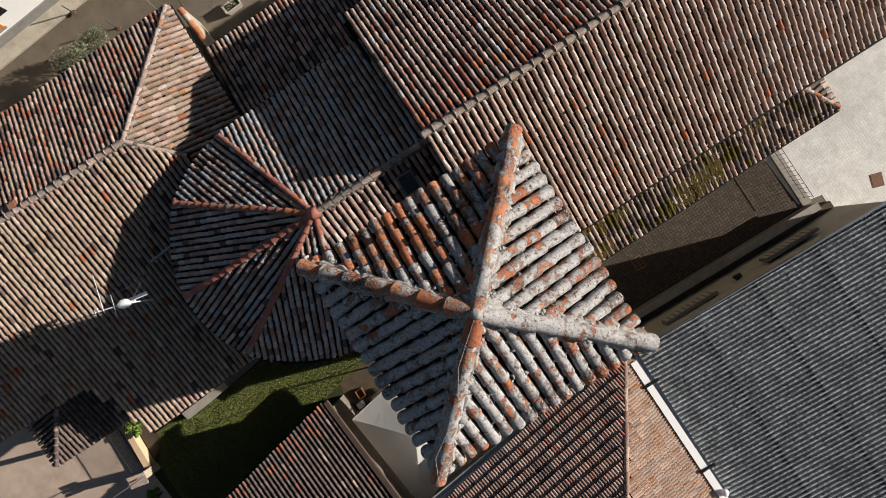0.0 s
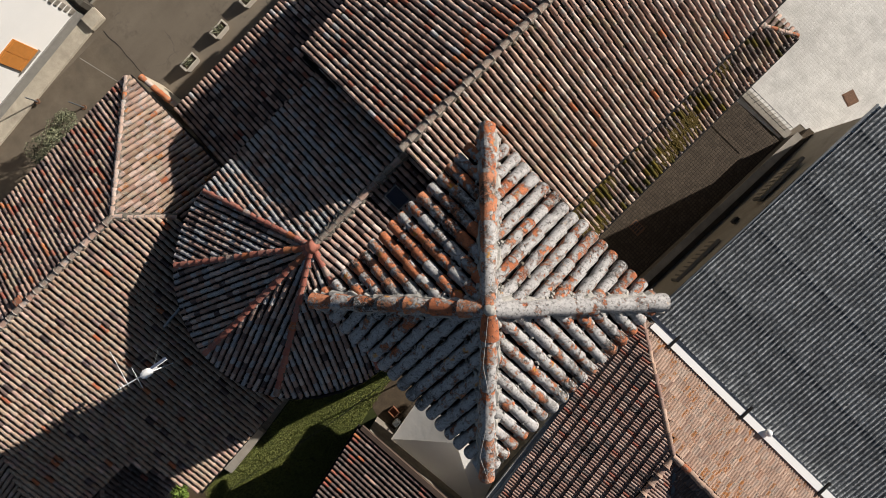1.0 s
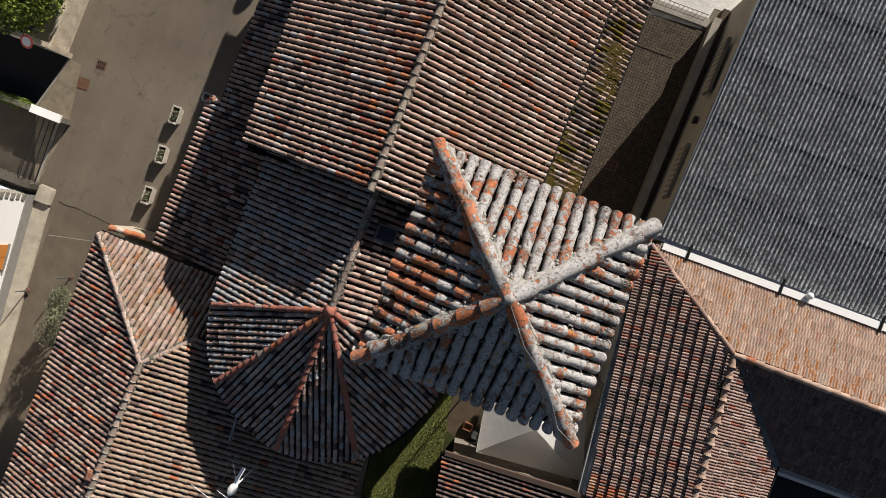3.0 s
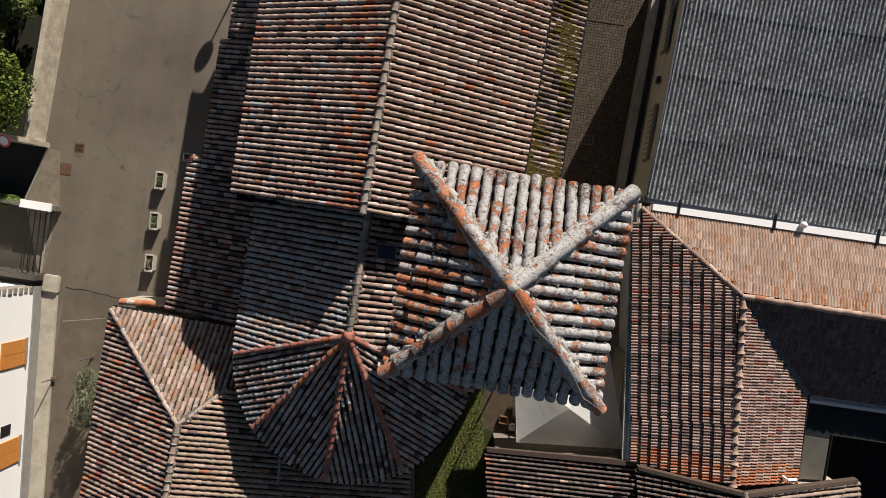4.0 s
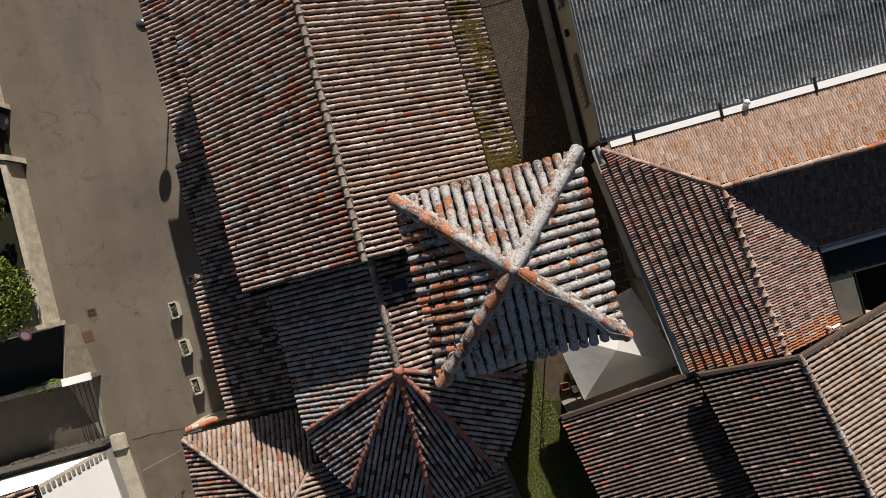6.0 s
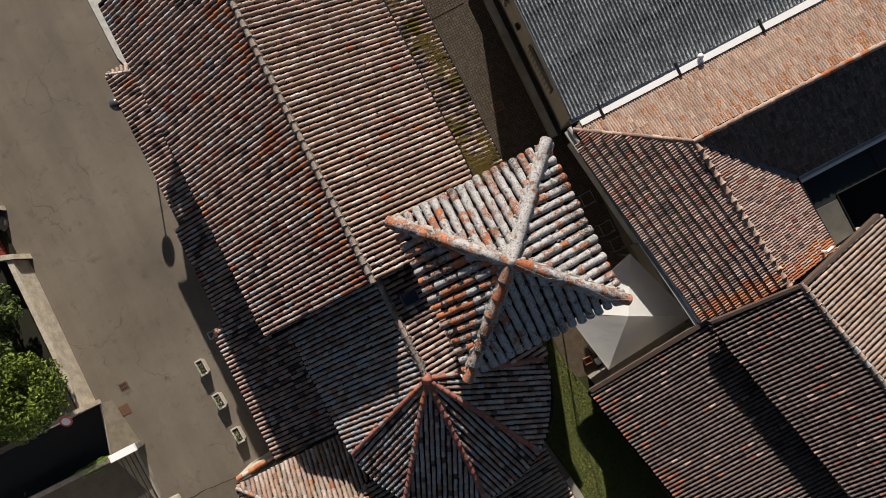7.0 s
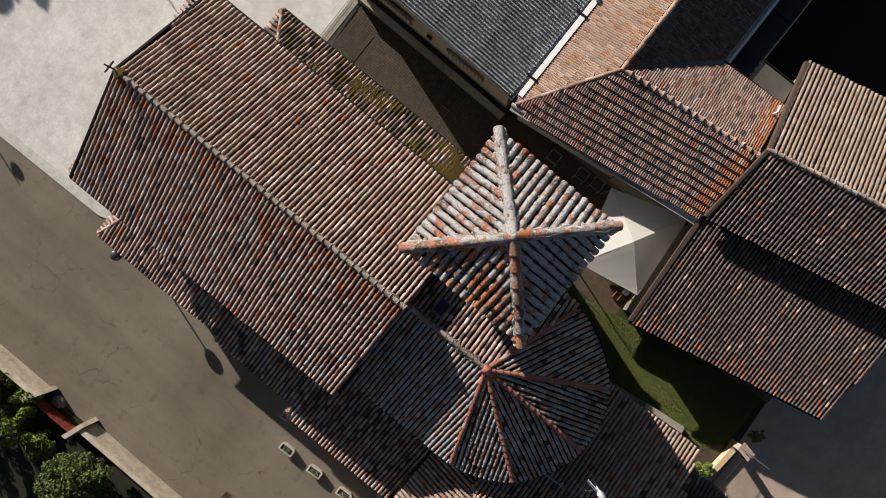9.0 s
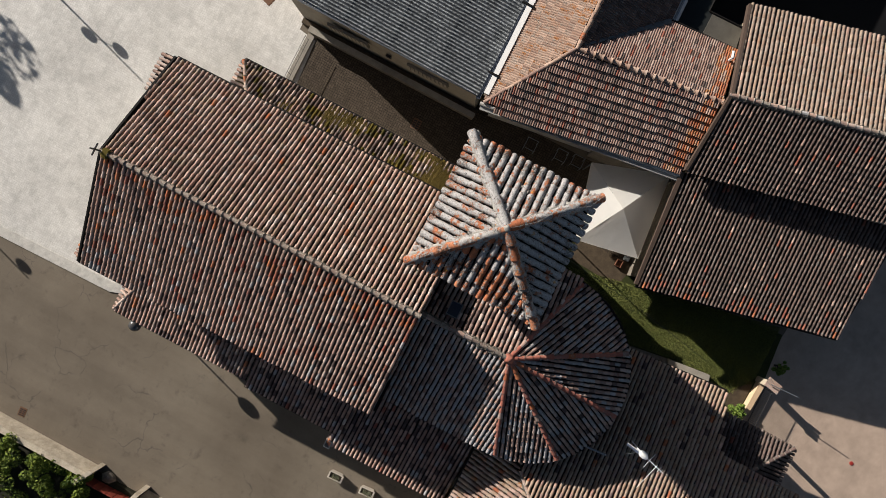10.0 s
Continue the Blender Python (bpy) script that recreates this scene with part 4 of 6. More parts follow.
lane_wall = thing("lane_wall", "low wall with a pale concrete coping along the lane", "wall", kind="structure")
wall_part(lane_wall, [(6.42, 3.3), (6.62, 3.3), (6.84, 13.6), (6.61, 13.6)], 0, 0.92, M_STONEWALL)
wall_part(lane_wall, [(6.36, 3.2), (6.67, 3.2), (6.88, 13.6), (6.54, 13.6)], 0.92, 1.02, M_CONCRETE, "coping")
bm = bmesh.new()
prism(bm, [(6.67, 3.2), (7.0, 3.2), (7.2, 14.3), (6.9, 14.3)], 0.0, 0.55)
part("gravel_strip", bm, M_SOIL, lane_wall, "dark strip of earth and leaves")

# lane fence towards the plaza
fence = thing("lane_fence", "low iron railing across the lane's mouth", "fence")
for i in range(13):
    bm = bmesh.new()
    x = 3.6 + i * 0.22
    tube(bm, (x, 13.62, 0), (x, 13.62, 0.95), 0.010, seg=5)
    part("rail_post", bm, M_DARK, fence)
for z in (0.2, 0.92):
    bm = bmesh.new()
    tube(bm, (3.55, 13.62, z), (6.3, 13.62, z), 0.014, seg=5)
    part("rail", bm, M_DARK, fence)
bm = bmesh.new()
box(bm, (3.5, 13.4, 0), (6.6, 13.85, 0.1), 0.02)
tagged(part("kerb", bm, M_CONCRETE), "pale stone kerb under the railing", "kerb", kind="structure")


def cover(name, x, y, sx, sy, turn, material, label, category, grate=False, z=0.0):
    """A cast-iron cover or grate let into the paving."""
    ob = thing(name, label, category, at=(x, y, z))
    ob.rotation_euler = (0, 0, radians(turn))
    bm = bmesh.new()
    box(bm, (-sx / 2, -sy / 2, -0.02), (sx / 2, sy / 2, 0.012), 0.01)
    part("frame", bm, material, ob)
    k = 4
    for i in range(k):
        bm = bmesh.new()
        x0 = -sx / 2 + 0.05 + i * (sx - 0.1) / k
        if grate:
            for a, b in ((-sy / 2 + 0.05, -0.02), (0.02, sy / 2 - 0.05)):
                box(bm, (x0, a, 0.008), (x0 + (sx - 0.1) / k * 0.6, b, 0.018))
            part("slot", bm, M_DARK, ob)
        else:
            box(bm, (x0, -sy / 2 + 0.05, 0.008), (x0 + (sx - 0.1) / k * 0.85, sy / 2 - 0.05, 0.022), 0.005)
            part("rib", bm, material, ob)
    return ob


M_RUST = plain("rusty_iron", (0.19, 0.105, 0.065), 0.7, vary=0.4, scale=8, metal=0.3)
cover("road_grate", -19.38, 1.85, 0.5, 0.45, 2, M_RUST, "rusty iron drain grate in the asphalt", "drain grate", True)
cover("manhole_cover", -19.9, 0.72, 0.58, 0.58, 3, M_RUST, "square rusty manhole cover in the asphalt", "manhole cover")
cover("road_grate", -20.4, 18.8, 0.55, 0.45, 4, M_RUST, "rusty iron drain grate in the asphalt", "drain grate", True)
cover("manhole_cover", 7.35, 16.75, 0.62, 0.56, -18, M_RUST, "square rusty manhole cover among pale setts", "manhole cover", z=0.012)
cover("lane_grate", 4.8, 6.0, 0.6, 0.5, 0, M_RUST, "iron drain grate in the lane's setts", "drain grate", True, z=0.008)
bm = bmesh.new()
tube(bm, (-17.15, 1.26, -0.02), (-17.15, 1.26, 0.01), 0.08, seg=16)
tagged(part("valve_cover", bm, M_RUST), "small round iron valve cover in the asphalt", "valve cover")

# ---- plants ----


def leaf_material(name, dark, light):
    n = Nodes(name, 0.6)
    rnd = n.add("ShaderNodeNewGeometry").outputs["Random Per Island"]
    col = n.ramp(rnd, [(0.0, dark), (0.55, tuple((a + b) / 2 for a, b in zip(dark, light))), (1.0, light)])
    n.bsdf.inputs["Subsurface Weight"].default_value = 0.0
    return n.done(col)


M_LEAF = leaf_material("leaf_green", (0.028, 0.055, 0.008), (0.20, 0.25, 0.035))
M_OLIVE = leaf_material("leaf_olive", (0.05, 0.058, 0.034), (0.27, 0.275, 0.175))
M_BRIGHT = leaf_material("leaf_bright", (0.05, 0.10, 0.015), (0.22, 0.30, 0.06))
M_CONIFER = leaf_material("needle_green", (0.022, 0.04, 0.01), (0.16, 0.20, 0.05))
M_GRASS = leaf_material("grass_blade", (0.05, 0.066, 0.016), (0.235, 0.25, 0.07))
M_BARK = plain("bark", (0.10, 0.08, 0.06), vary=0.5, scale=12, bump=0.8)


def leaves(centres, count, spread, size, seed, aspect=0.5):
    """Many small folded leaves scattered round clump centres."""
    r = np.random.RandomState(seed)
    c = np.array(centres)
    pick_c = r.randint(0, len(c), count)
    d = r.normal(size=(count, 3))
    d /= np.linalg.norm(d, axis=1)[:, None]
    p = c[pick_c, :3] + d * (c[pick_c, 3] * r.uniform(0.55, 1.0, count) ** 0.5)[:, None] * spread
    ax = r.normal(size=(count, 3))
    ax /= np.linalg.norm(ax, axis=1)[:, None]
    nrm = d + r.normal(size=(count, 3)) * 0.7
    bx = np.cross(nrm, ax)
    bx /= np.linalg.norm(bx, axis=1)[:, None] + 1e-9
    ax = np.cross(bx, nrm)
    ax /= np.linalg.norm(ax, axis=1)[:, None] + 1e-9
    s = size * r.uniform(0.6, 1.3, count)[:, None]
    v = np.stack([p - ax * s, p + bx * s * aspect + d * s * 0.15, p + ax * s, p - bx * s * aspect + d * s * 0.15], 1).reshape(-1, 3)
    f = np.arange(count * 4).reshape(-1, 4)
    return v.tolist(), f.tolist()


def tree(name, label, x, y, height, radius, material, seed, count=5000, leaf=0.07, clumps=26, low=0.35, squash=0.8, z0=0.0):
    ob = thing(name, label, "tree", at=(x, y, z0))
    r = random.Random(seed)
    bm = bmesh.new()
    fork = height * low
    tube(bm, (0, 0, -0.1), (0.05, 0.03, fork), height * 0.035, height * 0.024)
    centres = []
    for i in range(clumps):
        a = r.uniform(0, 2 * math.pi)
        q = math.sqrt(r.random()) * radius * 0.8
        z = fork + (height - fork) * (r.uniform(0.25, 0.9) * (1 - 0.35 * q / radius))
        c = (q * math.cos(a), q * math.sin(a), z)
        centres.append((*c, radius * r.uniform(0.14, 0.36) * (0.8 if clumps > 60 else 1.0)))
        if i < 14:
            tube(bm, (0.05, 0.03, fork * 0.9), (c[0] * 0.85, c[1] * 0.85, c[2]), height * 0.014, height * 0.005, 5)
    part("trunk", bm, M_BARK, ob, "tapered trunk with limbs")
    v, f = leaves(centres, count, 1.0, leaf, seed)
    mesh = bpy.data.meshes.new("crown")
    mesh.from_pydata(v, [], f)
    mesh.materials.append(material)
    tagged(link_mesh("crown", mesh, ob), kind="stuff")
    return ob


tree("garden_tree", "leafy bright-green tree behind the garden wall", -22.9, 3.7, 4.3, 2.35, M_LEAF, 3, 20000, 0.085, 85, 0.3)
for i, (x, y, h, r) in enumerate(((-22.0, 13.6, 1.9, 0.9), (-22.2, 15.6, 2.3, 1.2), (-22.3, 18.0, 2.2, 1.2), (-22.6, 20.6, 2.6, 1.4), (-23.2, 11.6, 1.8, 1.0), (-24.0, 14.0, 3.2, 1.6), (-24.6, 17.5, 3.4, 1.8))):
    tree("garden_bush", "yellow-green bush growing over the garden wall", x, y, h, r, M_LEAF, 30 + i, 4200, 0.08, 24, 0.2)
tree("garden_tree", "dark green conifer behind the garden wall", -22.9, 8.5, 3.9, 1.9, M_CONIFER, 4, 14000, 0.08, 64, 0.2)
tree("garden_tree", "dark green tree deep in the garden", -24.6, 6.4, 4.4, 2.6, M_CONIFER, 5, 14000, 0.09, 66, 0.2)
tree("olive_tree", "small grey-green olive tree beside the house", -16.0, -9.5, 2.7, 1.2, M_OLIVE, 6, 7500, 0.045, 34, 0.3).scale = (0.8, 1.35, 1.0)
tree("garden_bush", "low yellow-green bush at the house wall", -15.4, -13.0, 1.0, 0.6, M_BRIGHT, 7, 1500, 0.06, 12, 0.2)
tree("plaza_tree", "broad tree at the edge of the plaza", 1.3, 46.6, 9.0, 3.4, M_LEAF, 8, 6000, 0.2, 40, 0.35)
tree("round_shrub", "bright green rounded shrub by the gate", -1.2, -17.2, 1.0, 0.55, M_BRIGHT, 9, 2200, 0.05, 14, 0.15)
tree("climbing_shrub", "yellow-green shrub at the gate post", 1.9, -18.0, 1.4, 0.45, M_BRIGHT, 10, 1500, 0.06, 12, 0.2)
tree("hedge_plant", "yellow-green hedge behind the white coping", -22.4, -1.2, 1.15, 0.7, M_BRIGHT, 12, 4500, 0.04, 26, 0.2).scale = (2.0, 0.5, 1.0)


def lawn(ring, count, seed):
    r = np.random.RandomState(seed)
    xs, ys = [p[0] for p in ring], [p[1] for p in ring]
    pts = np.c_[r.uniform(min(xs), max(xs), count), r.uniform(min(ys), max(ys), count)]
    inside = np.zeros(count, bool)
    for (xa, ya), (xb, yb) in zip(ring, ring[1:] + ring[:1]):
        hit = ((ya <= pts[:, 1]) != (yb <= pts[:, 1])) & (pts[:, 0] < (xb - xa) * (pts[:, 1] - ya) / (yb - ya + 1e-12) + xa)
        inside ^= hit
    p = pts[inside]
    k = len(p)
    a = r.uniform(0, 2 * math.pi, k)
    h = r.uniform(0.03, 0.09, k)
    w = r.uniform(0.006, 0.014, k)
    lean = r.uniform(0.02, 0.09, k)
    base = np.c_[p, np.full(k, 0.01)]
    side = np.c_[np.cos(a) * w, np.sin(a) * w, np.zeros(k)]
    tip = base + np.c_[-np.sin(a) * lean, np.cos(a) * lean, h]
    v = np.stack([base - side, base + side, tip], 1).reshape(-1, 3)
    mesh = bpy.data.meshes.new("grass")
    mesh.from_pydata(v.tolist(), [], np.arange(3 * k).reshape(-1, 3).tolist())
    mesh.materials.append(M_GRASS)
    tagged(new("grass", mesh), "short mown green grass", "grass", kind="stuff")


lawn([(-0.4, -13), (-0.6, -16.6), (0.9, -17.4), (3.9, -17.3), (2.2, -8.6), (1.5, -5.0), (0.3, -5.8), (-0.9, -9.0)], 110000, 5)
sheet("ground_bed", [(-1.5, -17.4), (0.4, -17.42), (0.1, -16.9), (-0.5, -16.5), (-1.3, -16.6)], 0.03, M_SOIL, "brown planted bed inside the garden wall", "soil", 0.03)
sheet("ground_path", [(1.8, -8.2), (3.2, -8.6), (3.3, -5.0), (2.0, -5.2)], 0.02, M_SOIL, "bare trodden earth beside the tent", "path", 0.03)

# ---- churchyard south: tent, slab, gate ----
tent = thing("marquee", "white canvas marquee with a pyramid top", "tent")
TN, TE_, TS, TW = (6.8, -3.5), (8.05, -7.4), (3.45, -7.9), (2.85, -4.6)
TTOP = (5.25, -5.85, 3.95)


def canvas(bm, a, b, top, div=8):
    """One sagging panel between two eave corners and the top."""
    grid = {}
    for i in range(div + 1):
        for j in range(div + 1 - i):
            u, v = i / div, j / div
            w = 1 - u - v
            p = Vector((*a, 2.9)) * u + Vector((*b, 2.9)) * v + Vector(top) * w
            p.z -= 0.28 * (u + v) * w + 0.10 * u * v
            p.z += 0.012 * math.sin(9 * u + 5 * v)
            grid[i, j] = bm.verts.new(p)
    for i in range(div):
        for j in range(div - i):
            bm.faces.new((grid[i, j], grid[i + 1, j], grid[i, j + 1]))
            if i + j < div - 1:
                bm.faces.new((grid[i + 1, j], grid[i + 1, j + 1], grid[i, j + 1]))


for a, b in ((TN, TW), (TW, TS), (TS, TE_), (TE_, TN)):
    bm = bmesh.new()
    canvas(bm, a, b, TTOP)
    bmesh.ops.recalc_face_normals(bm, faces=bm.faces)
    part("roof_panel", bm, M_TENT, tent, smooth=True)
    bm = bmesh.new()
    for k in range(8):
        p, q = Vector(a).lerp(Vector(b), k / 8), Vector(a).lerp(Vector(b), (k + 1) / 8)
        bm.faces.new([bm.verts.new((*p, 2.91)), bm.verts.new((*q, 2.91)), bm.verts.new((*q, 2.63 + 0.05 * (k % 2))), bm.verts.new((*p, 2.63 + 0.05 * ((k + 1) % 2)))])
    part("valance", bm, M_TENT, tent)
for c in (TN, TE_, TS, TW):
    bm = bmesh.new()
    p = Vector(c).lerp(Vector((TTOP[0], TTOP[1])), 0.02)
    tube(bm, (*p, 0), (*p, 2.85), 0.035)
    part("pole", bm, M_ZINC, tent)
box_ob = thing("wooden_crate", "small brown wooden crate beside the marquee", "crate", at=(3.0, -7.72, 0))
box_ob.scale = (0.7, 0.7, 0.7)
M_BOARD = plain("brown_board", (0.16, 0.07, 0.04), 0.7)
for lo, hi in (((-0.3, -0.25, 0), (0.3, 0.25, 0.04)), ((-0.3, -0.25, 0.04), (-0.26, 0.25, 0.36)), ((0.26, -0.25, 0.04), (0.3, 0.25, 0.36)), ((-0.26, -0.25, 0.04), (0.26, -0.21, 0.36)), ((-0.26, 0.21, 0.04), (0.26, 0.25, 0.36))):
    bm = bmesh.new()
    box(bm, lo, hi, 0.006)
    part("board", bm, M_BOARD, box_ob)
bm = bmesh.new()
box(bm, (3.3, -8.1, 0), (3.55, -7.82, 0.4), 0.02)
tagged(part("white_bin", bm, plain("bin_plastic", (0.6, 0.66, 0.72), 0.4, vary=0.05)), "small pale blue plastic bin under the barn's eave", "bin")

bm = bmesh.new()
prism(bm, [(-0.66, -15.05), (-0.23, -14.95), (-0.48, -12.56), (-0.9, -12.64)], 0, 0.45)
bmesh.ops.bevel(bm, geom=bm.edges[:], offset=0.015, segments=2, affect="EDGES")
tagged(part("stone_bench", bm, M_CONCRETE), "long pale concrete bench along the house wall", "bench")
# Lower, darker strip stands for the shaded north part of the bench.
bm = bmesh.new()
prism(bm, [(-0.9, -12.62), (-0.5, -12.54), (-1.0, -9.3), (-1.4, -9.3)], 0, 0.12)
tagged(part("drain_kerb", bm, M_STONEWALL), "low darker strip for the bench's shaded north end at the house wall", "kerb")
porch = thing("porch", "small hipped porch roof of dark clay tiles", "porch")
proof = Roof(porch, 71, (-2.5, -17), "hipped porch roof", limit=200, name="porch_slope")
proof.facet([(-1.58, -15.55, 2.85), (-1.58, -19.5, 2.85), (-3.8, -17.5, 3.6), (-3.8, -15.55, 3.6)], BARN)
proof.facet([(-1.58, -19.5, 2.85), (-3.9, -19.6, 2.85), (-3.8, -17.5, 3.6)], BARN)
proof.cap((-1.58, -19.5, 2.87), (-3.8, -17.5, 3.63), [("dark", 3), ("aged", 2)], r=1.15, width=0.1)
proof.make()
for p in ((-1.75, -15.8), (-1.75, -19.1)):
    bm = bmesh.new()
    box(bm, (p[0] - 0.1, p[1] - 0.1, 0), (p[0] + 0.1, p[1] + 0.1, 2.85), 0.015)
    part("post", bm, M_PLASTER, porch)

gate = thing("garden_gate", "ochre garden wall with iron railing and tiled post", "gate")
wall_part(gate, [(-1.62, -17.72), (-1.58, -17.46), (0.62, -17.5), (0.62, -17.82)], 0, 0.5, plain("apricot_plaster", (0.66, 0.48, 0.31), vary=0.2, scale=2, stains=0.15), label="sunlit apricot garden wall")
bm = bmesh.new()
box(bm, (0.63, -17.78, 0), (0.97, -17.42, 1.7), 0.02)
part("gate_post", bm, M_PLASTER, gate)
for i in range(3):
    bm = bmesh.new()
    box(bm, (-0.42, -0.09, 0), (0.42, 0.09, 0.05), 0.015, Matrix.Translation((0.82, -17.6, 1.7 + 0.03 * i)) @ Matrix.Rotation(radians(78), 4, "Z") @ Matrix.Translation((0, (i - 1) * 0.19, 0)) @ Matrix.Rotation(radians((i - 1) * 14), 4, "X"))
    part("cap_tile", bm, tile_mat("pale", False), gate)
for i in range(22):
    bm = bmesh.new()
    p = Vector((-1.6, -18.08)).lerp(Vector((0.6, -18.04)), i / 21)
    tube(bm, (*p, 0.02), (*p, 1.15), 0.014, seg=5)
    part("bar", bm, M_DARK, gate)
for z in (0.15, 1.08):
    bm = bmesh.new()
    tube(bm, (-1.6, -18.08, z), (0.6, -18.04, z), 0.02, seg=6)
    part("rail", bm, M_DARK, gate)
bm = bmesh.new()
tube(bm, (0.82, -17.4, 1.88), (0.86, -18.75, 2.3), 0.025)
part("lamp_arm", bm, M_ZINC, gate, "bare metal arm")
bm = bmesh.new()
tube(bm, (-0.99, -24.22, 0), (-0.99, -24.22, 0.03), 0.11, seg=16)
tagged(part("valve_cover", bm, plain("red_paint", (0.35, 0.04, 0.03), 0.5)), "small red round cover in the yard", "valve cover")

# ---- antenna and roof fittings ----
M_ALU = plain("aluminium", (0.80, 0.80, 0.81), 0.4, vary=0.08)
ant = thing("tv_antenna", "white roof antenna with dish and thin rods", "antenna", at=(-4.75, -11.1, 5.2))
bm = bmesh.new()
tube(bm, (0, 0, -0.15), (0, 0, 2.3), 0.025)
part("mast", bm, M_ALU, ant)
boom_way = Vector((-0.27, -0.96, 0.0)).normalized()
boom_side = Vector((boom_way.y, -boom_way.x, 0.0))
hub = Vector((0, 0, 2.4))
bm = bmesh.new()
tube(bm, hub + boom_way * 0.1, hub + boom_way * 1.15, 0.022)
tube(bm, hub - boom_way * 0.45, hub - boom_way * 0.1, 0.03)
part("boom", bm, M_ALU, ant)
for k, low, high in ((0.72, -0.1, 1.3), (0.32, -0.38, 0.42), (0.9, -0.14, 0.14), (1.02, -0.1, 0.1)):
    bm = bmesh.new()
    p = hub + boom_way * k + Vector((0, 0, 0.03))
    tube(bm, p + boom_side * low, p + boom_side * high, 0.013, 0.009, seg=6)
    part("element", bm, M_ALU, ant)
bm = bmesh.new()
bmesh.ops.create_uvsphere(bm, u_segments=10, v_segments=7, radius=0.2, matrix=Matrix.Translation(hub + Vector((0.02, 0.06, 0.05))) @ Matrix.Rotation(radians(-15), 4, "Z") @ Matrix.Diagonal((0.85, 1.35, 0.5, 1)))
part("amplifier", bm, plain("white_housing", (0.85, 0.85, 0.83), 0.4, vary=0.06), ant, "white faceted housing")
bm = bmesh.new()
box(bm, (-0.055, 0.0, -0.02), (0.055, 0.72, 0.02), 0.012, Matrix.Translation(hub + Vector((0.0, 0.22, 0.06))) @ Matrix.Rotation(radians(-10), 4, "Z"))
part("blade", bm, plain("blue_grey_metal", (0.22, 0.26, 0.36), 0.35, vary=0.15, metal=0.6), ant, "blue-grey metal blade")
bm = bmesh.new()
box(bm, (0.045, 0.02, 0.015), (0.075, 0.74, 0.04), 0.006, Matrix.Translation(hub + Vector((0.0, 0.22, 0.06))) @ Matrix.Rotation(radians(-10), 4, "Z"))
part("blade_edge", bm, M_ALU, ant)
for a, b in (((-0.35, 1.2, 2.0), (-0.75, -1.2, 1.7)), ((0.35, 1.0, 1.7), (0.05, -1.6, 1.3)), ((0, 0, 1.9), (-1.15, 0.9, 0.6)), ((0, 0, 1.9), (1.25, -0.75, -0.3))):
    bm = bmesh.new()
    tube(bm, a, b, 0.007, seg=5)
    part("stay_wire", bm, M_ZINC, ant)

bm = bmesh.new()
tube(bm, (-5.85, -9.0, 5.0), (-5.8, -9.0, 6.5), 0.06)
tube(bm, (-5.8, -8.9, 6.5), (-5.75, -10.0, 6.35), 0.055)
tagged(part("flue_pipe", bm, M_ZINC), "grey metal flue pipe above the house roof", "pipe")
for y in (-13.0, -14.4):
    vent = thing("vent_tile", "bright orange clay vent tile on the house ridge", "vent", "ridge vents", at=(-10.0, y, 6.72))
    bm = bmesh.new()
    box(bm, (-0.25, -0.2, -0.05), (0.2, 0.2, 0.14), 0.05)
    part("hood", bm, tile_mat("orange", False), vent)
    for dy in (-0.08, 0.08):
        bm = bmesh.new()
        box(bm, (-0.262, dy - 0.035, 0.02), (-0.22, dy + 0.035, 0.09))
        part("mouth", bm, M_DARK, vent)

# skylight on the choir
n_e = Vector((CR - CZ, 0, CE - RX)).normalized()
sky_l = thing("skylight", "flat dark roof window among the choir tiles", "skylight", at=(-2.72, -0.5, 9.1))
sky_l.rotation_euler = (0, math.atan2(CR - CZ, CE - RX), 0)
bm = bmesh.new()
box(bm, (-0.36, -0.27, -0.08), (0.36, -0.23, 0.1))
box(bm, (-0.36, 0.23, -0.08), (0.36, 0.27, 0.1))
box(bm, (-0.36, -0.23, -0.08), (-0.32, 0.23, 0.1))
box(bm, (0.32, -0.23, -0.08), (0.36, 0.23, 0.1))
part("frame", bm, M_ZINC, sky_l)
n = Nodes("sky_tinted_glass", 0.08)
n.bsdf.inputs["IOR"].default_value = 1.5
bm = bmesh.new()
box(bm, (-0.32, -0.23, 0.05), (0.32, 0.23, 0.075))
# The sky's reflection is painted in as a blue base colour.
part("pane", bm, n.done((0.008, 0.022, 0.05)), sky_l, "dark glass pane with the mirrored sky's blue in its colour")

# tiled eave returns on the nave's north gable
for xa, xb, seed in ((EX + 0.06, EX - 1.9, 17), (WX - 0.06, WX + 1.9, 18)):
    ret = Roof(church, seed, (xa, Y1), "short tiled eave return on the gable", limit=60, name="eave_return")
    ret.facet([(xa, Y1 + (0.9 if xa > xb else 0.36), 7.72), (xb, Y1 + (0.9 if xa > xb else 0.36), 7.72), (xb, Y1 + 0.06, 7.98), (xa, Y1 + 0.06, 7.98)], PALE_CAP)
    ret.make()

# rain hopper and downpipe at the corner of the sacristy eave
hopper = thing("rain_hopper", "open zinc rain hopper on a downpipe below the eave", "rain hopper", at=(-12.42, 1.98, 3.55))
bm = bmesh.new()
for lo, hi in (((-0.2, -0.17, -0.12), (-0.17, 0.17, 0.12)), ((0.17, -0.17, -0.12), (0.2, 0.17, 0.12)), ((-0.17, -0.17, -0.12), (0.17, -0.14, 0.12)), ((-0.17, 0.14, -0.12), (0.17, 0.17, 0.12)), ((-0.17, -0.14, -0.12), (0.17, 0.14, -0.09))):
    box(bm, lo, hi)
part("box", bm, M_ZINC, hopper)
bm = bmesh.new()
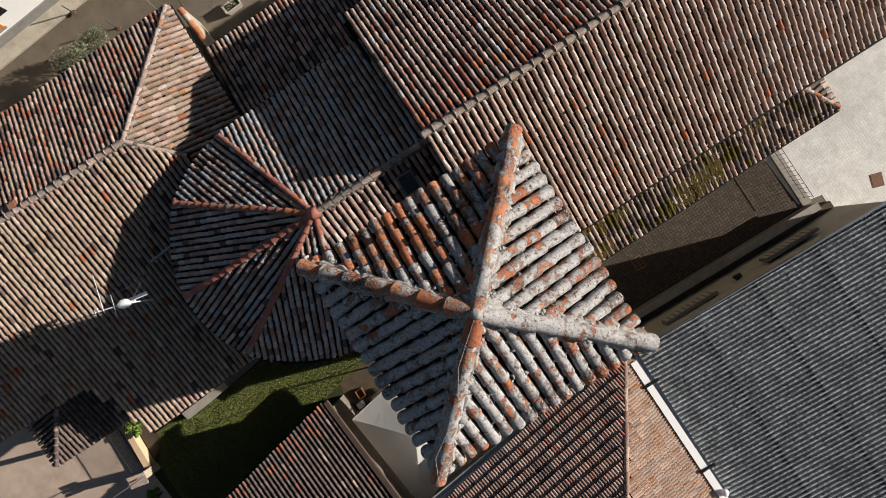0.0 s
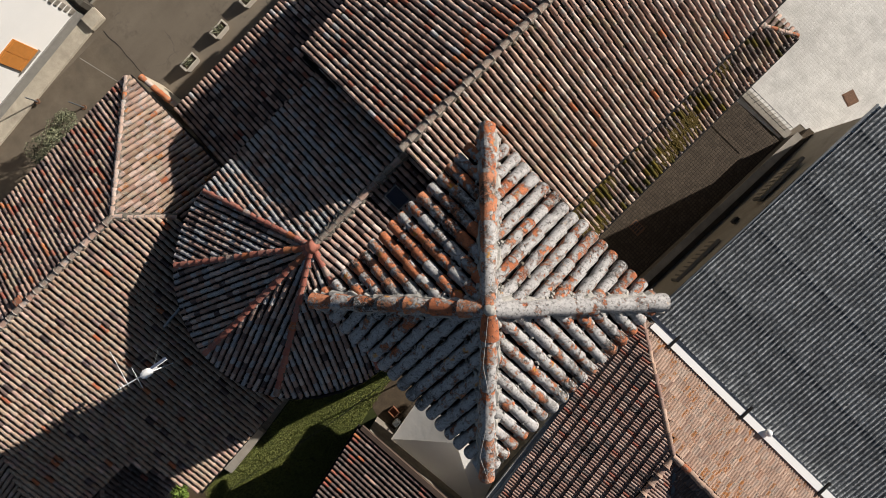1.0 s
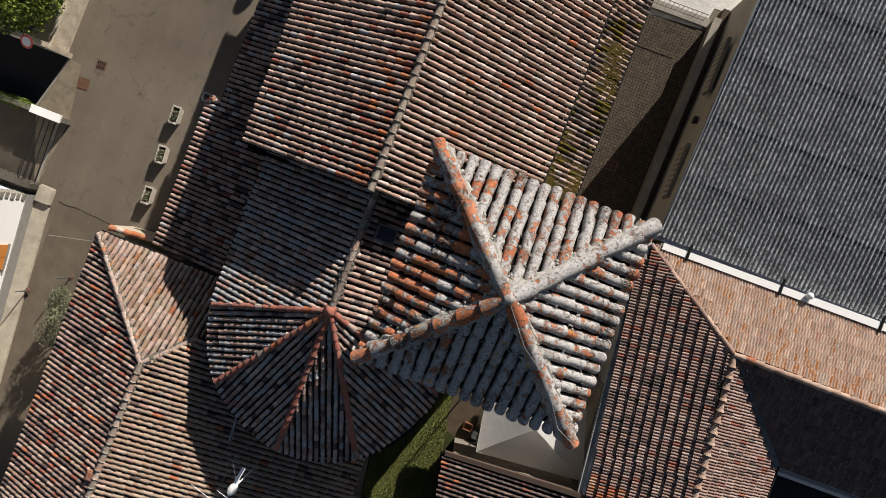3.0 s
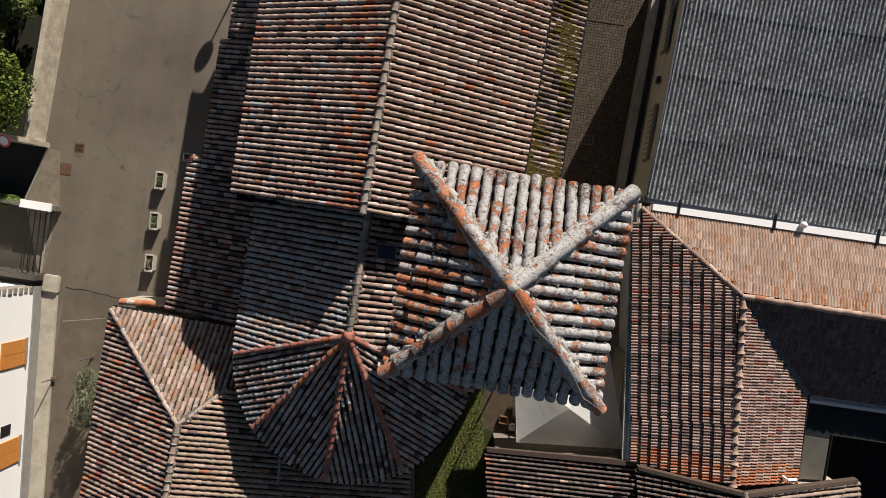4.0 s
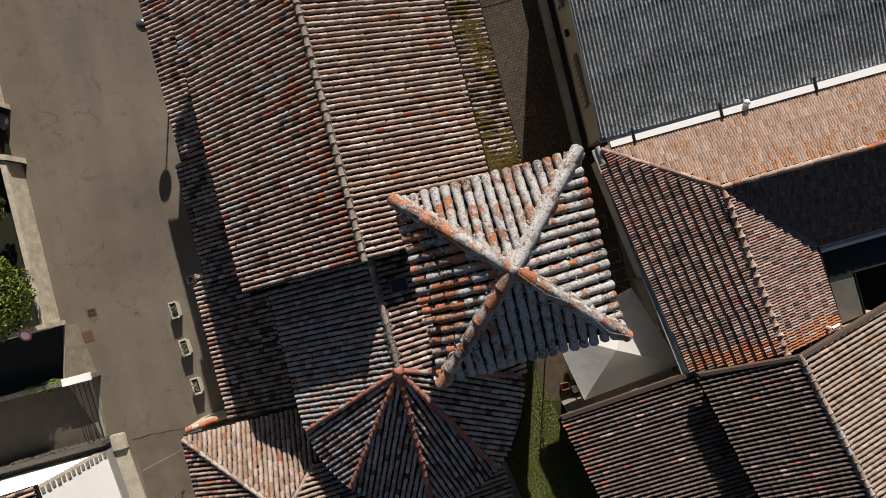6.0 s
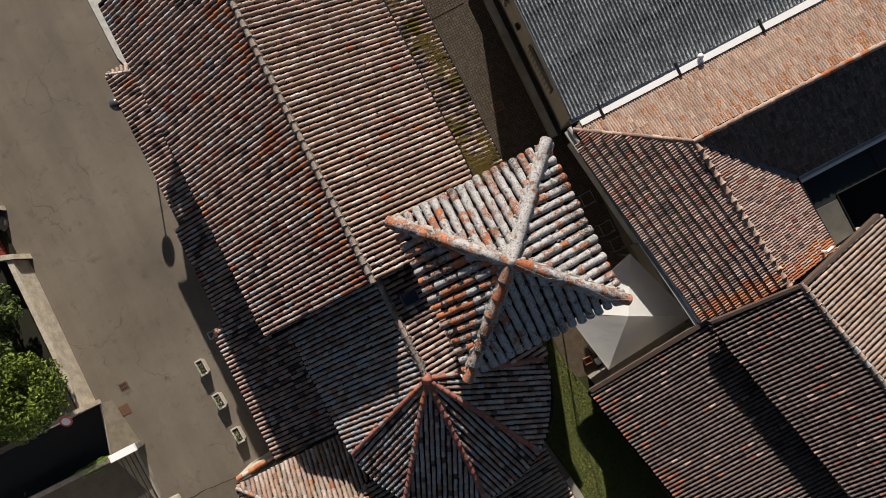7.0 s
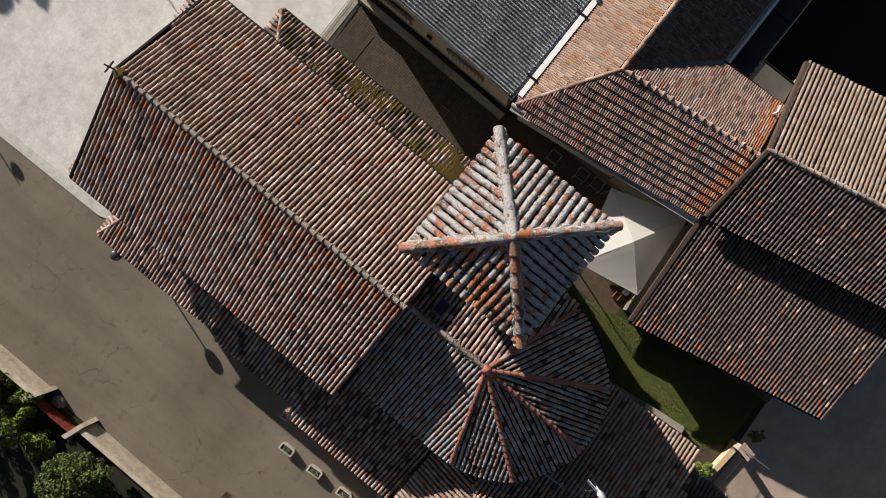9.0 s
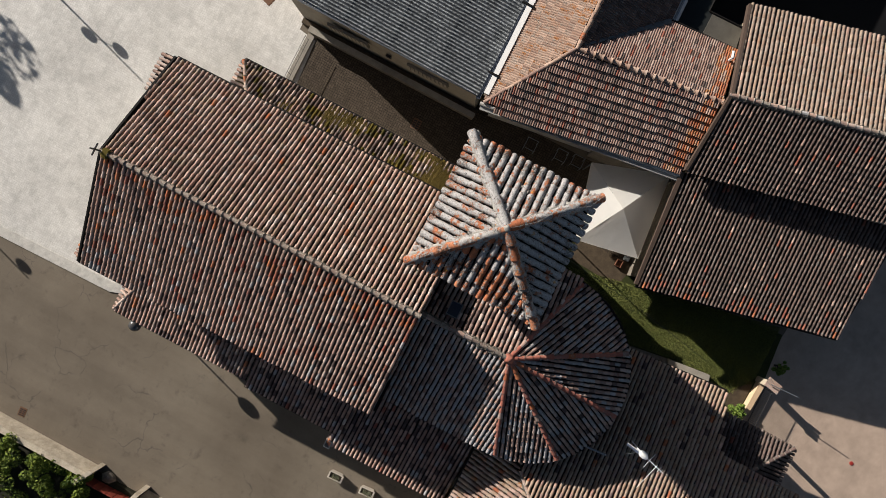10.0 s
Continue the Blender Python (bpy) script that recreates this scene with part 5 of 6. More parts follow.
tube(bm, (0, 0, -0.12), (0, 0, -3.55), 0.05)
part("downpipe", bm, M_ZINC, hopper)

# thin posts beside the road
for x, y, h, z0 in ((-18.82, -9.43, 0.9, 0.13), (-17.14, -8.1, 1.22, 0.0)):
    post = thing("bollard", "thin rusty metal post on a round foot", "bollard", "posts beside the road", at=(x, y, z0))
    bm = bmesh.new()
    tube(bm, (0, 0, 0), (0, 0, 0.04), 0.13, 0.11, seg=14)
    part("foot", bm, M_RUST, post)
    bm = bmesh.new()
    tube(bm, (0, 0, 0.03), (0.01, 0.01, h), 0.035, 0.03)
    part("stem", bm, M_ZINC, post)

# iron cross
cross = thing("iron_cross", "dark iron cross on the nave gable", "cross", at=(RX, Y1 - 0.12, ZR))
bm = bmesh.new()
box(bm, (-0.03, -0.03, -0.2), (0.03, 0.03, 0.85))
part("upright", bm, M_DARK, cross)
bm = bmesh.new()
box(bm, (-0.28, -0.025, 0.48), (0.28, 0.025, 0.54))
part("crossbar", bm, M_DARK, cross)
bm = bmesh.new()
box(bm, (-0.22, -0.4, -0.1), (0.22, -0.05, 0.16), 0.06)
part("foot_block", bm, tile_mat("moss", False), cross, "lichen-yellow clay block")

# ---- gutters ----


def gutter(parent, a, b, r=0.075, drop=0.09, material=M_GUTTER):
    a, b = Vector(a), Vector(b)
    bm = bmesh.new()
    tube(bm, a - Vector((0, 0, drop)), b - Vector((0, 0, drop)), r, seg=8)
    part("gutter", bm, material, parent)


gutter(church, (WX - 0.1, Y0, ZE), (WX - 0.1, Y1, ZE))
gutter(church, (EX + 0.1, Y0, ZE), (EX + 0.1, Y1 + 0.1, ZE), 0.08)
gutter(church, (-11.22, 7.15, 4.3), (-11.22, 14.85, 4.3))
gutter(church, (-11.6, 1.6, 4.1), (-11.6, 7.12, 4.1))
gutter(church, (-12.45, -4.62, 3.5), (-12.45, 2.05, 3.5))
gutter(church, (3.25, 0.5, 4.6), (3.25, 14.5, 4.6))
gutter(church, (CW - 0.1, Y0, CZ), (CW - 0.1, AY - 0.3, CZ))
for i in range(16):
    d0, d1 = 184 + i * 10.75, 184 + (i + 1) * 10.75
    gutter(church, (*rim(d0, 0.1), CZ - 0.1), (*rim(d1, 0.1), CZ - 0.1), 0.06)
gutter(house, (-14.1, -4.75, 4.9), (-14.1, -19.9, 4.9))
gutter(house, (-14.0, -4.65, 4.9), (-7.9, -4.65, 4.9))
gutter(house, (-0.52, -14.5, 4.25), (-0.95, -8.6, 4.3))
gutter(annex, (6.58, 2.95, 4.65), (7.84, -7.42, 4.65), 0.1, material=plain("pale_gutter", (0.55, 0.54, 0.51), 0.6, vary=0.35, scale=2.5, stains=0.35))
gutter(barn, along((2.1, -8.3), 0, 3.4), along((2.1, -8.3), 10.45, 3.4))
gutter(annex, (14.5, -3.7, 4.55), (27, -3.4, 4.55), material=M_ZINC)
gutter(annex, (14.5, -3.6, 4.55), (14.6, -7.2, 4.55))
bm = bmesh.new()
prism(bm, [(6.3, 2.85), (6.56, 2.9), (7.82, -7.42), (7.56, -7.42)], 4.42, 4.5)
prism(bm, [(6.3, 2.85), (6.34, 2.86), (7.6, -7.42), (7.56, -7.42)], 4.5, 4.58)
part("box_gutter", bm, plain("pale_ledge", (0.42, 0.42, 0.41), 0.7, vary=0.45, scale=2, stains=0.45), annex, "pale weathered box gutter")
# flashing strips and the dark verges of the nave's north gable
for xa, xb in ((WX - 0.1, RX), (EX + 0.1, RX)):
    bm = bmesh.new()
    ya, yb = Y1 + (0.1 if xa > xb else -0.1), Y1 - 0.14
    prism(bm, [(xa, ya + 0.02), (xa, ya + 0.11), (xb, yb + 0.11), (xb, yb + 0.02)], [ZE - 0.2, ZE - 0.2, ZR - 0.2, ZR - 0.2], [ZE + 0.07, ZE + 0.07, ZR + 0.07, ZR + 0.07])
    part("verge", bm, M_GUTTER, church, "dark metal verge strip")
bm = bmesh.new()
box(bm, (WX, Y0 - 0.16, ZE - 0.5), (EX, Y0 - 0.02, ZE - 0.42))
part("flashing", bm, M_GUTTER, church)
bm = bmesh.new()
prism(bm, [along(B0, -0.12, 0)[:2], along(B1, -0.2, 0)[:2], along(B1, 0.02, 0)[:2], along(B0, 0.06, 0)[:2]], [3.3, 4.45, 4.45, 3.3], [3.5, 4.68, 4.68, 3.5])
M_FASCIA = plain("brown_fascia", (0.10, 0.07, 0.055), 0.7, vary=0.3, scale=4)
part("fascia", bm, M_FASCIA, barn, "brown painted verge board")
bm = bmesh.new()
prism(bm, [along(B1, -0.22, 0)[:2], along(B2, -0.22, 0)[:2], along(B2, -0.08, 0)[:2], along(B1, -0.08, 0)[:2]], [5.1, 6.2, 6.2, 5.1], [5.42, 6.52, 6.52, 5.42])
part("fascia", bm, M_FASCIA, barn)
bm = bmesh.new()
prism(bm, [along(B2, -0.2, 0)[:2], along(B3, -0.1, 0)[:2], along(B3, 0.04, 0)[:2], along(B2, -0.06, 0)[:2]], [6.2, 4.8, 4.8, 6.2], [6.52, 5.12, 5.12, 6.52])
part("fascia", bm, M_FASCIA, barn)
# annex valley, flue and courtyard canopy
bm = bmesh.new()
v0, v1 = Vector(A_T) + Vector((0.3, -0.25, -0.02)), Vector(A_V) + Vector((0.1, -0.1, 0.06))
side = (v1 - v0).cross(Vector((0, 0, 1))).normalized() * 0.13
bm.faces.new([bm.verts.new(p) for p in (v0 - side * 0.4 + Vector((0, 0, 0.06)), v1 - side + Vector((0, 0, 0.06)), v1 + side + Vector((0, 0, 0.06)), v0 + side * 0.4 + Vector((0, 0, 0.06)))])
bmesh.ops.solidify(bm, geom=bm.faces[:], thickness=0.02)
part("valley_sheet", bm, M_ZINC, annex, "blue-grey zinc valley")
bm = bmesh.new()
tube(bm, (13.8, -6.9, 4.6), (13.8, -6.9, 5.35), 0.07)
tube(bm, (13.8, -6.9, 5.35), (14.1, -6.8, 5.4), 0.08)
tagged(part("flue_pipe", bm, M_ALU), "short bright metal flue at the annex roof", "pipe")
# Courtyard shade is painted here: the floor itself is made almost black.
sheet("ground_courtyard", [(15.8, -18), (40, -18), (40, -3.6), (15.8, -3.6)], 0.01, plain("courtyard_shade", (0.005, 0.005, 0.006), vary=0.3), "courtyard floor with its shade painted near-black", "courtyard")
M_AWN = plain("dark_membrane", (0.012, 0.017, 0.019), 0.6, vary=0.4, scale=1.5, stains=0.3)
canopy = thing("flat_canopy", "flat dark membrane canopy over the courtyard", "canopy")
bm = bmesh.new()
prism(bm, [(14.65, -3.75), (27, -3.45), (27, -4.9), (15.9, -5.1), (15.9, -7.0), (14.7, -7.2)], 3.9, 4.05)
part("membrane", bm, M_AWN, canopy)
for p, q in (((15.9, -5.1), (27, -4.9)), ((15.9, -7.0), (15.9, -5.1))):
    bm = bmesh.new()
    tube(bm, (*p, 4.07), (*q, 4.07), 0.045, seg=6)
    part("edge_trim", bm, M_GUTTER, canopy, "dark edge trim")
for x in (18.0, 21.0, 24.0):
    bm = bmesh.new()
    prism(bm, [(x, -3.7), (x + 0.06, -3.7), (x + 0.06, -4.9), (x, -4.9)], 4.05, 4.07)
    part("lap_seam", bm, M_GUTTER, canopy)
bm = bmesh.new()
prism(bm, [(14.75, -5.3), (15.8, -5.3), (15.8, -6.95), (14.8, -7.1)], 4.055, 4.12)
tagged(part("canopy_sheet", bm, plain("dull_grey_sheet", (0.13, 0.12, 0.10), 0.5, vary=0.4, scale=1.5, stains=0.5)), "dull grey sheet lying on the canopy", "sheet")
bm = bmesh.new()
prism(bm, [(7.55, -3.4), (7.9, -3.4), (8.2, -7.7), (7.8, -7.7)], 0, 2.4)
part("lean_wall", bm, M_CONCRETE, annex)
for y in (-0.3, -2.05, -3.0):
    unit = thing("basement_frame", "dark steel frame standing against the annex wall", "frame", "frames along the annex", at=(6.55 + 0.12 * (-0.3 - y), y, 0))
    for a, b in (((-0.3, -0.3), (0.3, -0.3)), ((0.3, -0.3), (0.3, 0.3)), ((0.3, 0.3), (-0.3, 0.3)), ((-0.3, 0.3), (-0.3, -0.3))):
        bm = bmesh.new()
        tube(bm, (*a, 1.0), (*b, 1.0), 0.02, seg=6)
        part("top_rail", bm, M_ZINC, unit)
        bm = bmesh.new()
        tube(bm, (*a, 0), (*a, 1.02), 0.02, seg=6)
        part("leg", bm, M_ZINC, unit)

# ---- west side of the road ----
M_RENDER = plain("cream_render", (0.66, 0.575, 0.455), vary=0.5, scale=2.6, fine=24, bump=1.0, stains=0.4, stain=(0.16, 0.125, 0.08))
gw = thing("garden_wall", "rendered garden wall lit by low sun", "wall", kind="structure")
wall_part(gw, [(-21.1, 1.8), (-20.95, 10.15), (-21.25, 10.25), (-21.35, 1.8)], 0, 1.3, M_RENDER)
wall_part(gw, [(-21.15, 1.62), (-20.85, 1.62), (-20.85, 1.85), (-24, 1.9), (-24, 1.62)], 0, 1.62, M_RENDER, "end_wall")
wall_part(gw, [(-20.72, 10.12), (-20.72, 10.4), (-21.95, 10.83), (-21.95, 10.55)], 0, 1.4, M_RENDER, "end_wall")
wall_part(gw, [(-21.05, 13.2), (-20.9, 30), (-21.25, 30), (-21.4, 13.3)], 0, 1.3, M_RENDER)
wall_part(gw, [(-20.82, 13.02), (-20.82, 13.3), (-21.95, 13.97), (-21.95, 13.69)], 0, 1.4, M_RENDER, "end_wall")
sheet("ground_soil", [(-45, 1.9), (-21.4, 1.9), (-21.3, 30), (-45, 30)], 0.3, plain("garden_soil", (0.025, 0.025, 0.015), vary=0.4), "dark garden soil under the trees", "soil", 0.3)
redgate = thing("red_gate", "dull red wooden gate between wall ends", "gate")
for i in range(6):
    bm = bmesh.new()
    box(bm, (-21.75, 10.62 + i * 0.44, 0.05), (-21.66, 11.04 + i * 0.44, 1.1), 0.01)
    part("board", bm, plain("red_board", (0.22, 0.045, 0.03), 0.6) if i == 0 else bpy.data.materials["red_board"], redgate)
bm = bmesh.new()
bmesh.ops.create_icosphere(bm, subdivisions=2, radius=0.35, matrix=Matrix.Translation((-21.3, 12.5, 0.2)) @ Matrix.Diagonal((0.9, 1.3, 0.8, 1)))
for v in bm.verts:
    v.co += v.normal * (noise.noise(v.co * 3) * 0.12)
tagged(part("boulder", bm, M_STONEWALL), "rough pale boulder beside the red gate", "boulder")

# Flat near-black sheet: the deep shade of the sunken drive is its colour.
sheet("ground_ramp", [(-40, 1.6), (-21.0, 1.6), (-21.75, -1.2), (-40, -1.2)], 0.01, plain("ramp_shade", (0.018, 0.018, 0.018), 0.8, vary=0.4), "sunken drive with its deep shade put into the colour", "drive")
bm = bmesh.new()
prism(bm, [(-20.95, 1.6), (-20.85, 1.6), (-21.6, -1.2), (-21.72, -1.2)], 0, 0.06)
tagged(part("threshold", bm, M_CONCRETE), "pale concrete threshold strip", "threshold", kind="structure")
# patched stretch of road with a ragged seam and a pale sealed line
rng = random.Random(101)
seam = [(-19.0 + 0.4 * i, -4.95 - 0.012 * i + rng.uniform(-0.05, 0.05)) for i in range(14)]
bm = bmesh.new()
prism(bm, [(-18.9, -30)] + seam + [(-13.7, -30)], -0.02, 0.004)
tagged(part("road_patch", bm, plain("patched_asphalt", (0.165, 0.135, 0.10), vary=0.4, scale=1.1, fine=70, stains=0.35)), "browner patch of old asphalt", "road", kind="structure")
bm = bmesh.new()
prism(bm, [(x, y + 0.02) for x, y in seam] + [(x, y - rng.uniform(0.0, 0.05)) for x, y in seam[::-1]], -0.01, 0.007)
tagged(part("road_seam", bm, plain("seam_tar", (0.04, 0.035, 0.03), vary=0.3)), "dark ragged tar seam across the road", "seam", kind="structure")
bm = bmesh.new()
prism(bm, [(-18.9, -6.64), (-14.4, -5.57), (-14.4, -5.54), (-18.9, -6.6)], -0.01, 0.008)
tagged(part("road_line", bm, M_CONCRETE), "thin pale mortar line in the asphalt", "line", kind="structure")
sheet("pavement_corner", [(-20.85, 1.6), (-20.3, 1.5), (-19.9, -1.2), (-20.2, -4.6), (-20.4, -4.6), (-21.6, -1.2)], 0.03, plain("pavement_concrete", (0.27, 0.225, 0.165), vary=0.5, scale=2, stains=0.4), "worn concrete corner of the pavement", "pavement")
M_PAVE = plain("pavement_worn", (0.56, 0.50, 0.40), vary=0.45, scale=1.6, fine=30, bump=0.6, stains=0.35, stain=(0.16, 0.13, 0.10))
side_wall = thing("drive_wall", "low wall with thick white coping", "wall", kind="structure")
wall_part(side_wall, [(-30, -1.35), (-19.75, -1.35), (-19.75, -1.1), (-30, -1.1)], 0, 0.9, M_STONEWALL)
wall_part(side_wall, [(-21.2, -1.4), (-19.7, -1.4), (-19.7, -1.02), (-21.2, -1.02)], 0.9, 1.02, M_WHITE, "coping")
slide = thing("sliding_gate", "low dark sliding gate on a rail", "gate")
for i in range(4):
    bm = bmesh.new()
    tube(bm, (-20.35 - 0.13 * i, -1.45, 0.25 + 0.22 * i), (-20.25 - 0.13 * i, -4.5, 0.25 + 0.22 * i), 0.022, seg=6)
    part("rail", bm, M_DARK, slide)
bm = bmesh.new()
box(bm, (-20.4, -4.5, 0), (-20.25, -1.4, 0.06))
part("track", bm, M_CONCRETE, slide)
M_RUBBLE = plain("dark_rubble", (0.085, 0.075, 0.062), vary=0.5, scale=6, fine=30, bump=0.8)
sheet("ground_court", [(-40, -1.3), (-20.45, -1.3), (-20.35, -4.55), (-40, -4.7)], 0.012, plain("court_asphalt", (0.085, 0.072, 0.055), vary=0.35, scale=1.5, stains=0.3), "dark brown asphalt of a small court", "courtyard")
stone = thing("stone_wall", "dark rubble stone wall beside the white house", "wall", kind="structure")
wall_part(stone, [(-30, -4.9), (-20.0, -4.75), (-20.0, -4.5), (-30, -4.6)], 0, 0.95, plain("rubble_joints", (0.10, 0.09, 0.075), vary=0.3, scale=4))
rng = random.Random(88)
stone_mesh = []
for k in range(4):
    bm = bmesh.new()
    bmesh.ops.create_icosphere(bm, subdivisions=1, radius=0.15, matrix=Matrix.Diagonal((1, 0.45, 0.75, 1)))
    for v in bm.verts:
        v.co *= 1 + 0.35 * rng.uniform(-1, 1)
    first = part("stone", bm, M_RUBBLE, stone)
    first.location = (-20.15 - k * 0.3, -4.5, 0.2)
    stone_mesh.append(first.data)
for i in range(90):
    ob = link_mesh("stone", stone_mesh[i % 4], stone)
    ob.location = (-20.15 - 0.27 * (i % 18) - rng.uniform(0, 0.08), -4.5, 0.13 + 0.18 * (i // 18))
    ob.rotation_euler = (0, rng.uniform(0, 3), 0)
bm = bmesh.new()
box(bm, (-20.0, -5.3, 0), (-19.25, -4.45, 0.3), 0.05)
tagged(part("wall_pier", bm, M_PAVE), "squat concrete pier at the pavement corner", "pier")
sheet("pavement_west", [(-20.3, -5.3), (-19.3, -5.3), (-18.62, -13.2), (-17.7, -24), (-19.6, -24)], 0.13, M_PAVE, "raised concrete pavement along the white house", "pavement", 0.15)

white = thing("white_house", "white rendered house with orange shutters", "house")
W0, W1 = (-20.12, -5.1), (-19.15, -16)
wall_part(white, [W0, W1, (-32, -16), (-32, -5.3)], 0, 6.4, M_WHITE)
wall_part(white, [(-20.06, -5.06), (-19.09, -16), (-19.3, -16), (-20.3, -5.06)], 0, 0.7, plain("grey_plinth", (0.28, 0.27, 0.25), vary=0.3), "plinth")
for i in range(16):
    bm = bmesh.new()
    box(bm, (-20.7, -5.35, 0.4 + i * 0.37), (-20.065 + (0.02 if i % 2 else 0.0), -5.06, 0.4 + i * 0.37 + 0.24), 0.02)
    part("quoin", bm, M_CONCRETE, white)
wroof = Roof(white, 91, (-20, -6), "brown tiled roof of the white house", limit=150, name="house_roof_slope")
wroof.facet([(-19.9, -4.8, 6.5), (-18.85, -16.2, 6.5), (-25.5, -16.2, 8.6), (-25.5, -4.8, 8.6)], AGED)
wroof.make()
gutter(white, (-19.82, -4.8, 6.5), (-18.77, -16.2, 6.5))


def shutter(y0, y1, z0, z1):
    win = thing("shuttered_window", "window closed by orange wooden shutters", "window", "windows of the white house", at=(-20.12 + (-5.1 - (y0 + y1) / 2) * 0.089 + 0.01, (y0 + y1) / 2, z0))
    win.rotation_euler = (0, 0, radians(5.5))
    w, h = (y1 - y0) / 2, z1 - z0
    for s in (-1, 1):
        bm = bmesh.new()
        box(bm, (-0.04, min(0, s * w), 0), (0.05, max(0, s * w), h), 0.012)
        leaf = part("shutter", bm, M_WOOD, win)
        for z in (0.15, h - 0.15):
            bm = bmesh.new()
            box(bm, (0.05, min(s * 0.05, s * (w - 0.05)), z - 0.03), (0.065, max(s * 0.05, s * (w - 0.05)), z + 0.03))
            part("batten", bm, M_WOOD, leaf)
    bm = bmesh.new()
    box(bm, (-0.02, -w - 0.05, -0.08), (0.1, w + 0.05, -0.01), 0.01)
    part("sill", bm, M_CONCRETE, win)


shutter(-8.72, -7.5, 1.05, 2.7)
shutter(-13.3, -12.1, 1.05, 2.7)
shutter(-8.72, -7.5, 4.1, 5.6)
bm = bmesh.new()
prism(bm, [(-19.65, -11.85), (-19.5, -11.85), (-19.54, -11.35), (-19.69, -11.35)], 1.7, 2.35)
tagged(part("small_window", bm, M_DARK), "small dark window opening in the white wall", "window")

sign = thing("road_sign", "round white traffic sign with a red rim", "traffic sign", at=(-21.35, 1.5, 0))
bm = bmesh.new()
tube(bm, (0, 0.25, 0), (0, 0, 2.5), 0.03)
part("post", bm, M_ZINC, sign)
tilt = Matrix.Translation((0, 0, 2.5)) @ Matrix.Rotation(radians(25), 4, "X")
bm = bmesh.new()
bmesh.ops.create_cone(bm, cap_ends=True, segments=28, radius1=0.3, radius2=0.3, depth=0.02, matrix=tilt)
part("rim", bm, plain("sign_red", (0.42, 0.03, 0.03), 0.4, vary=0.05), sign)
bm = bmesh.new()
bmesh.ops.create_cone(bm, cap_ends=True, segments=28, radius1=0.21, radius2=0.21, depth=0.03, matrix=tilt)
part("face", bm, plain("sign_white", (0.55, 0.57, 0.6), 0.4, vary=0.05), sign)

# small tiled wall north of the house
tw = thing("tiled_wall", "low curved wall capped with orange tiles", "wall")
wall_part(tw, [(-15.2, -5.0), (-12.4, -4.7), (-12.4, -4.45), (-15.2, -4.75)], 0, 2.0, M_PLASTER)
rng = random.Random(77)
caps = []
for i in range(4):
    a = Vector((-15.2, -4.88, 1.95)).lerp(Vector((-12.3, -4.57, 2.1)), i / 4)
    b = Vector((-15.2, -4.88, 1.95)).lerp(Vector((-12.3, -4.57, 2.1)), (i + 1) / 4)
    caps += ridge_tiles(a, b, [("orange", 2), ("pale", 3)], rng, 1.6)
place_tiles(caps, COPPO, tw, (-14, -4.5), 100, "cap_tile")


def planter(x, y, turn, seed):
    ob = thing("flower_planter", "rectangular concrete planter with a tufted plant", "planter", "planters beside the church", at=(x, y, 0))
    ob.rotation_euler = (0, 0, radians(turn))
    bm = bmesh.new()
    outer = [(-0.2, -0.42), (0.2, -0.42), (0.2, 0.42), (-0.2, 0.42)]
    for k, (s, z) in enumerate(((0.85, 0.0), (1.0, 0.42), (1.04, 0.45), (0.84, 0.45), (0.8, 0.36))):
        ring = [bm.verts.new((p[0] * s, p[1] * s if s < 1.03 else p[1] * 1.03, z)) for p in outer]
        if k:
            for i in range(4):
                bm.faces.new((last[i], last[(i + 1) % 4], ring[(i + 1) % 4], ring[i]))
        else:
            bm.faces.new(ring[::-1])
        last = ring
    bmesh.ops.bevel(bm, geom=[e for e in bm.edges if abs(e.verts[0].co.z - e.verts[1].co.z) > 0.2], offset=0.04, segments=2, affect="EDGES")
    part("trough", bm, plain("planter_concrete", (0.55, 0.50, 0.43), vary=0.2) if "planter_concrete" not in bpy.data.materials else bpy.data.materials["planter_concrete"], ob)
    bm = bmesh.new()
    box(bm, (-0.165, -0.345, 0.3), (0.165, 0.345, 0.385), 0.02)
    part("soil", bm, M_SOIL, ob)
    r = random.Random(seed)
    bm = bmesh.new()
    for i in range(70):
        a, l = r.uniform(0, 6.28), r.uniform(0.18, 0.42)
        p = Vector((r.uniform(-0.12, 0.12), r.uniform(-0.2, 0.2), 0.38))
        q = p + Vector((math.cos(a) * l * 0.6, math.sin(a) * l * 0.6, l * 0.8))
        s = Vector((-math.sin(a), math.cos(a), 0)) * 0.014
        bm.faces.new([bm.verts.new(p - s), bm.verts.new(p + s), bm.verts.new(q)])
    tagged(part("plant", bm, M_OLIVE, ob, "tuft of grey-green blades"), kind="stuff")


planter(-15.02, 0.9, 2, 1)
planter(-14.98, -1.06, 4, 2)
planter(-14.9, -3.08, 3, 3)

# street lamps
M_SMOKE = plain("smoked_glass", (0.06, 0.06, 0.06), 0.25, vary=0.1)


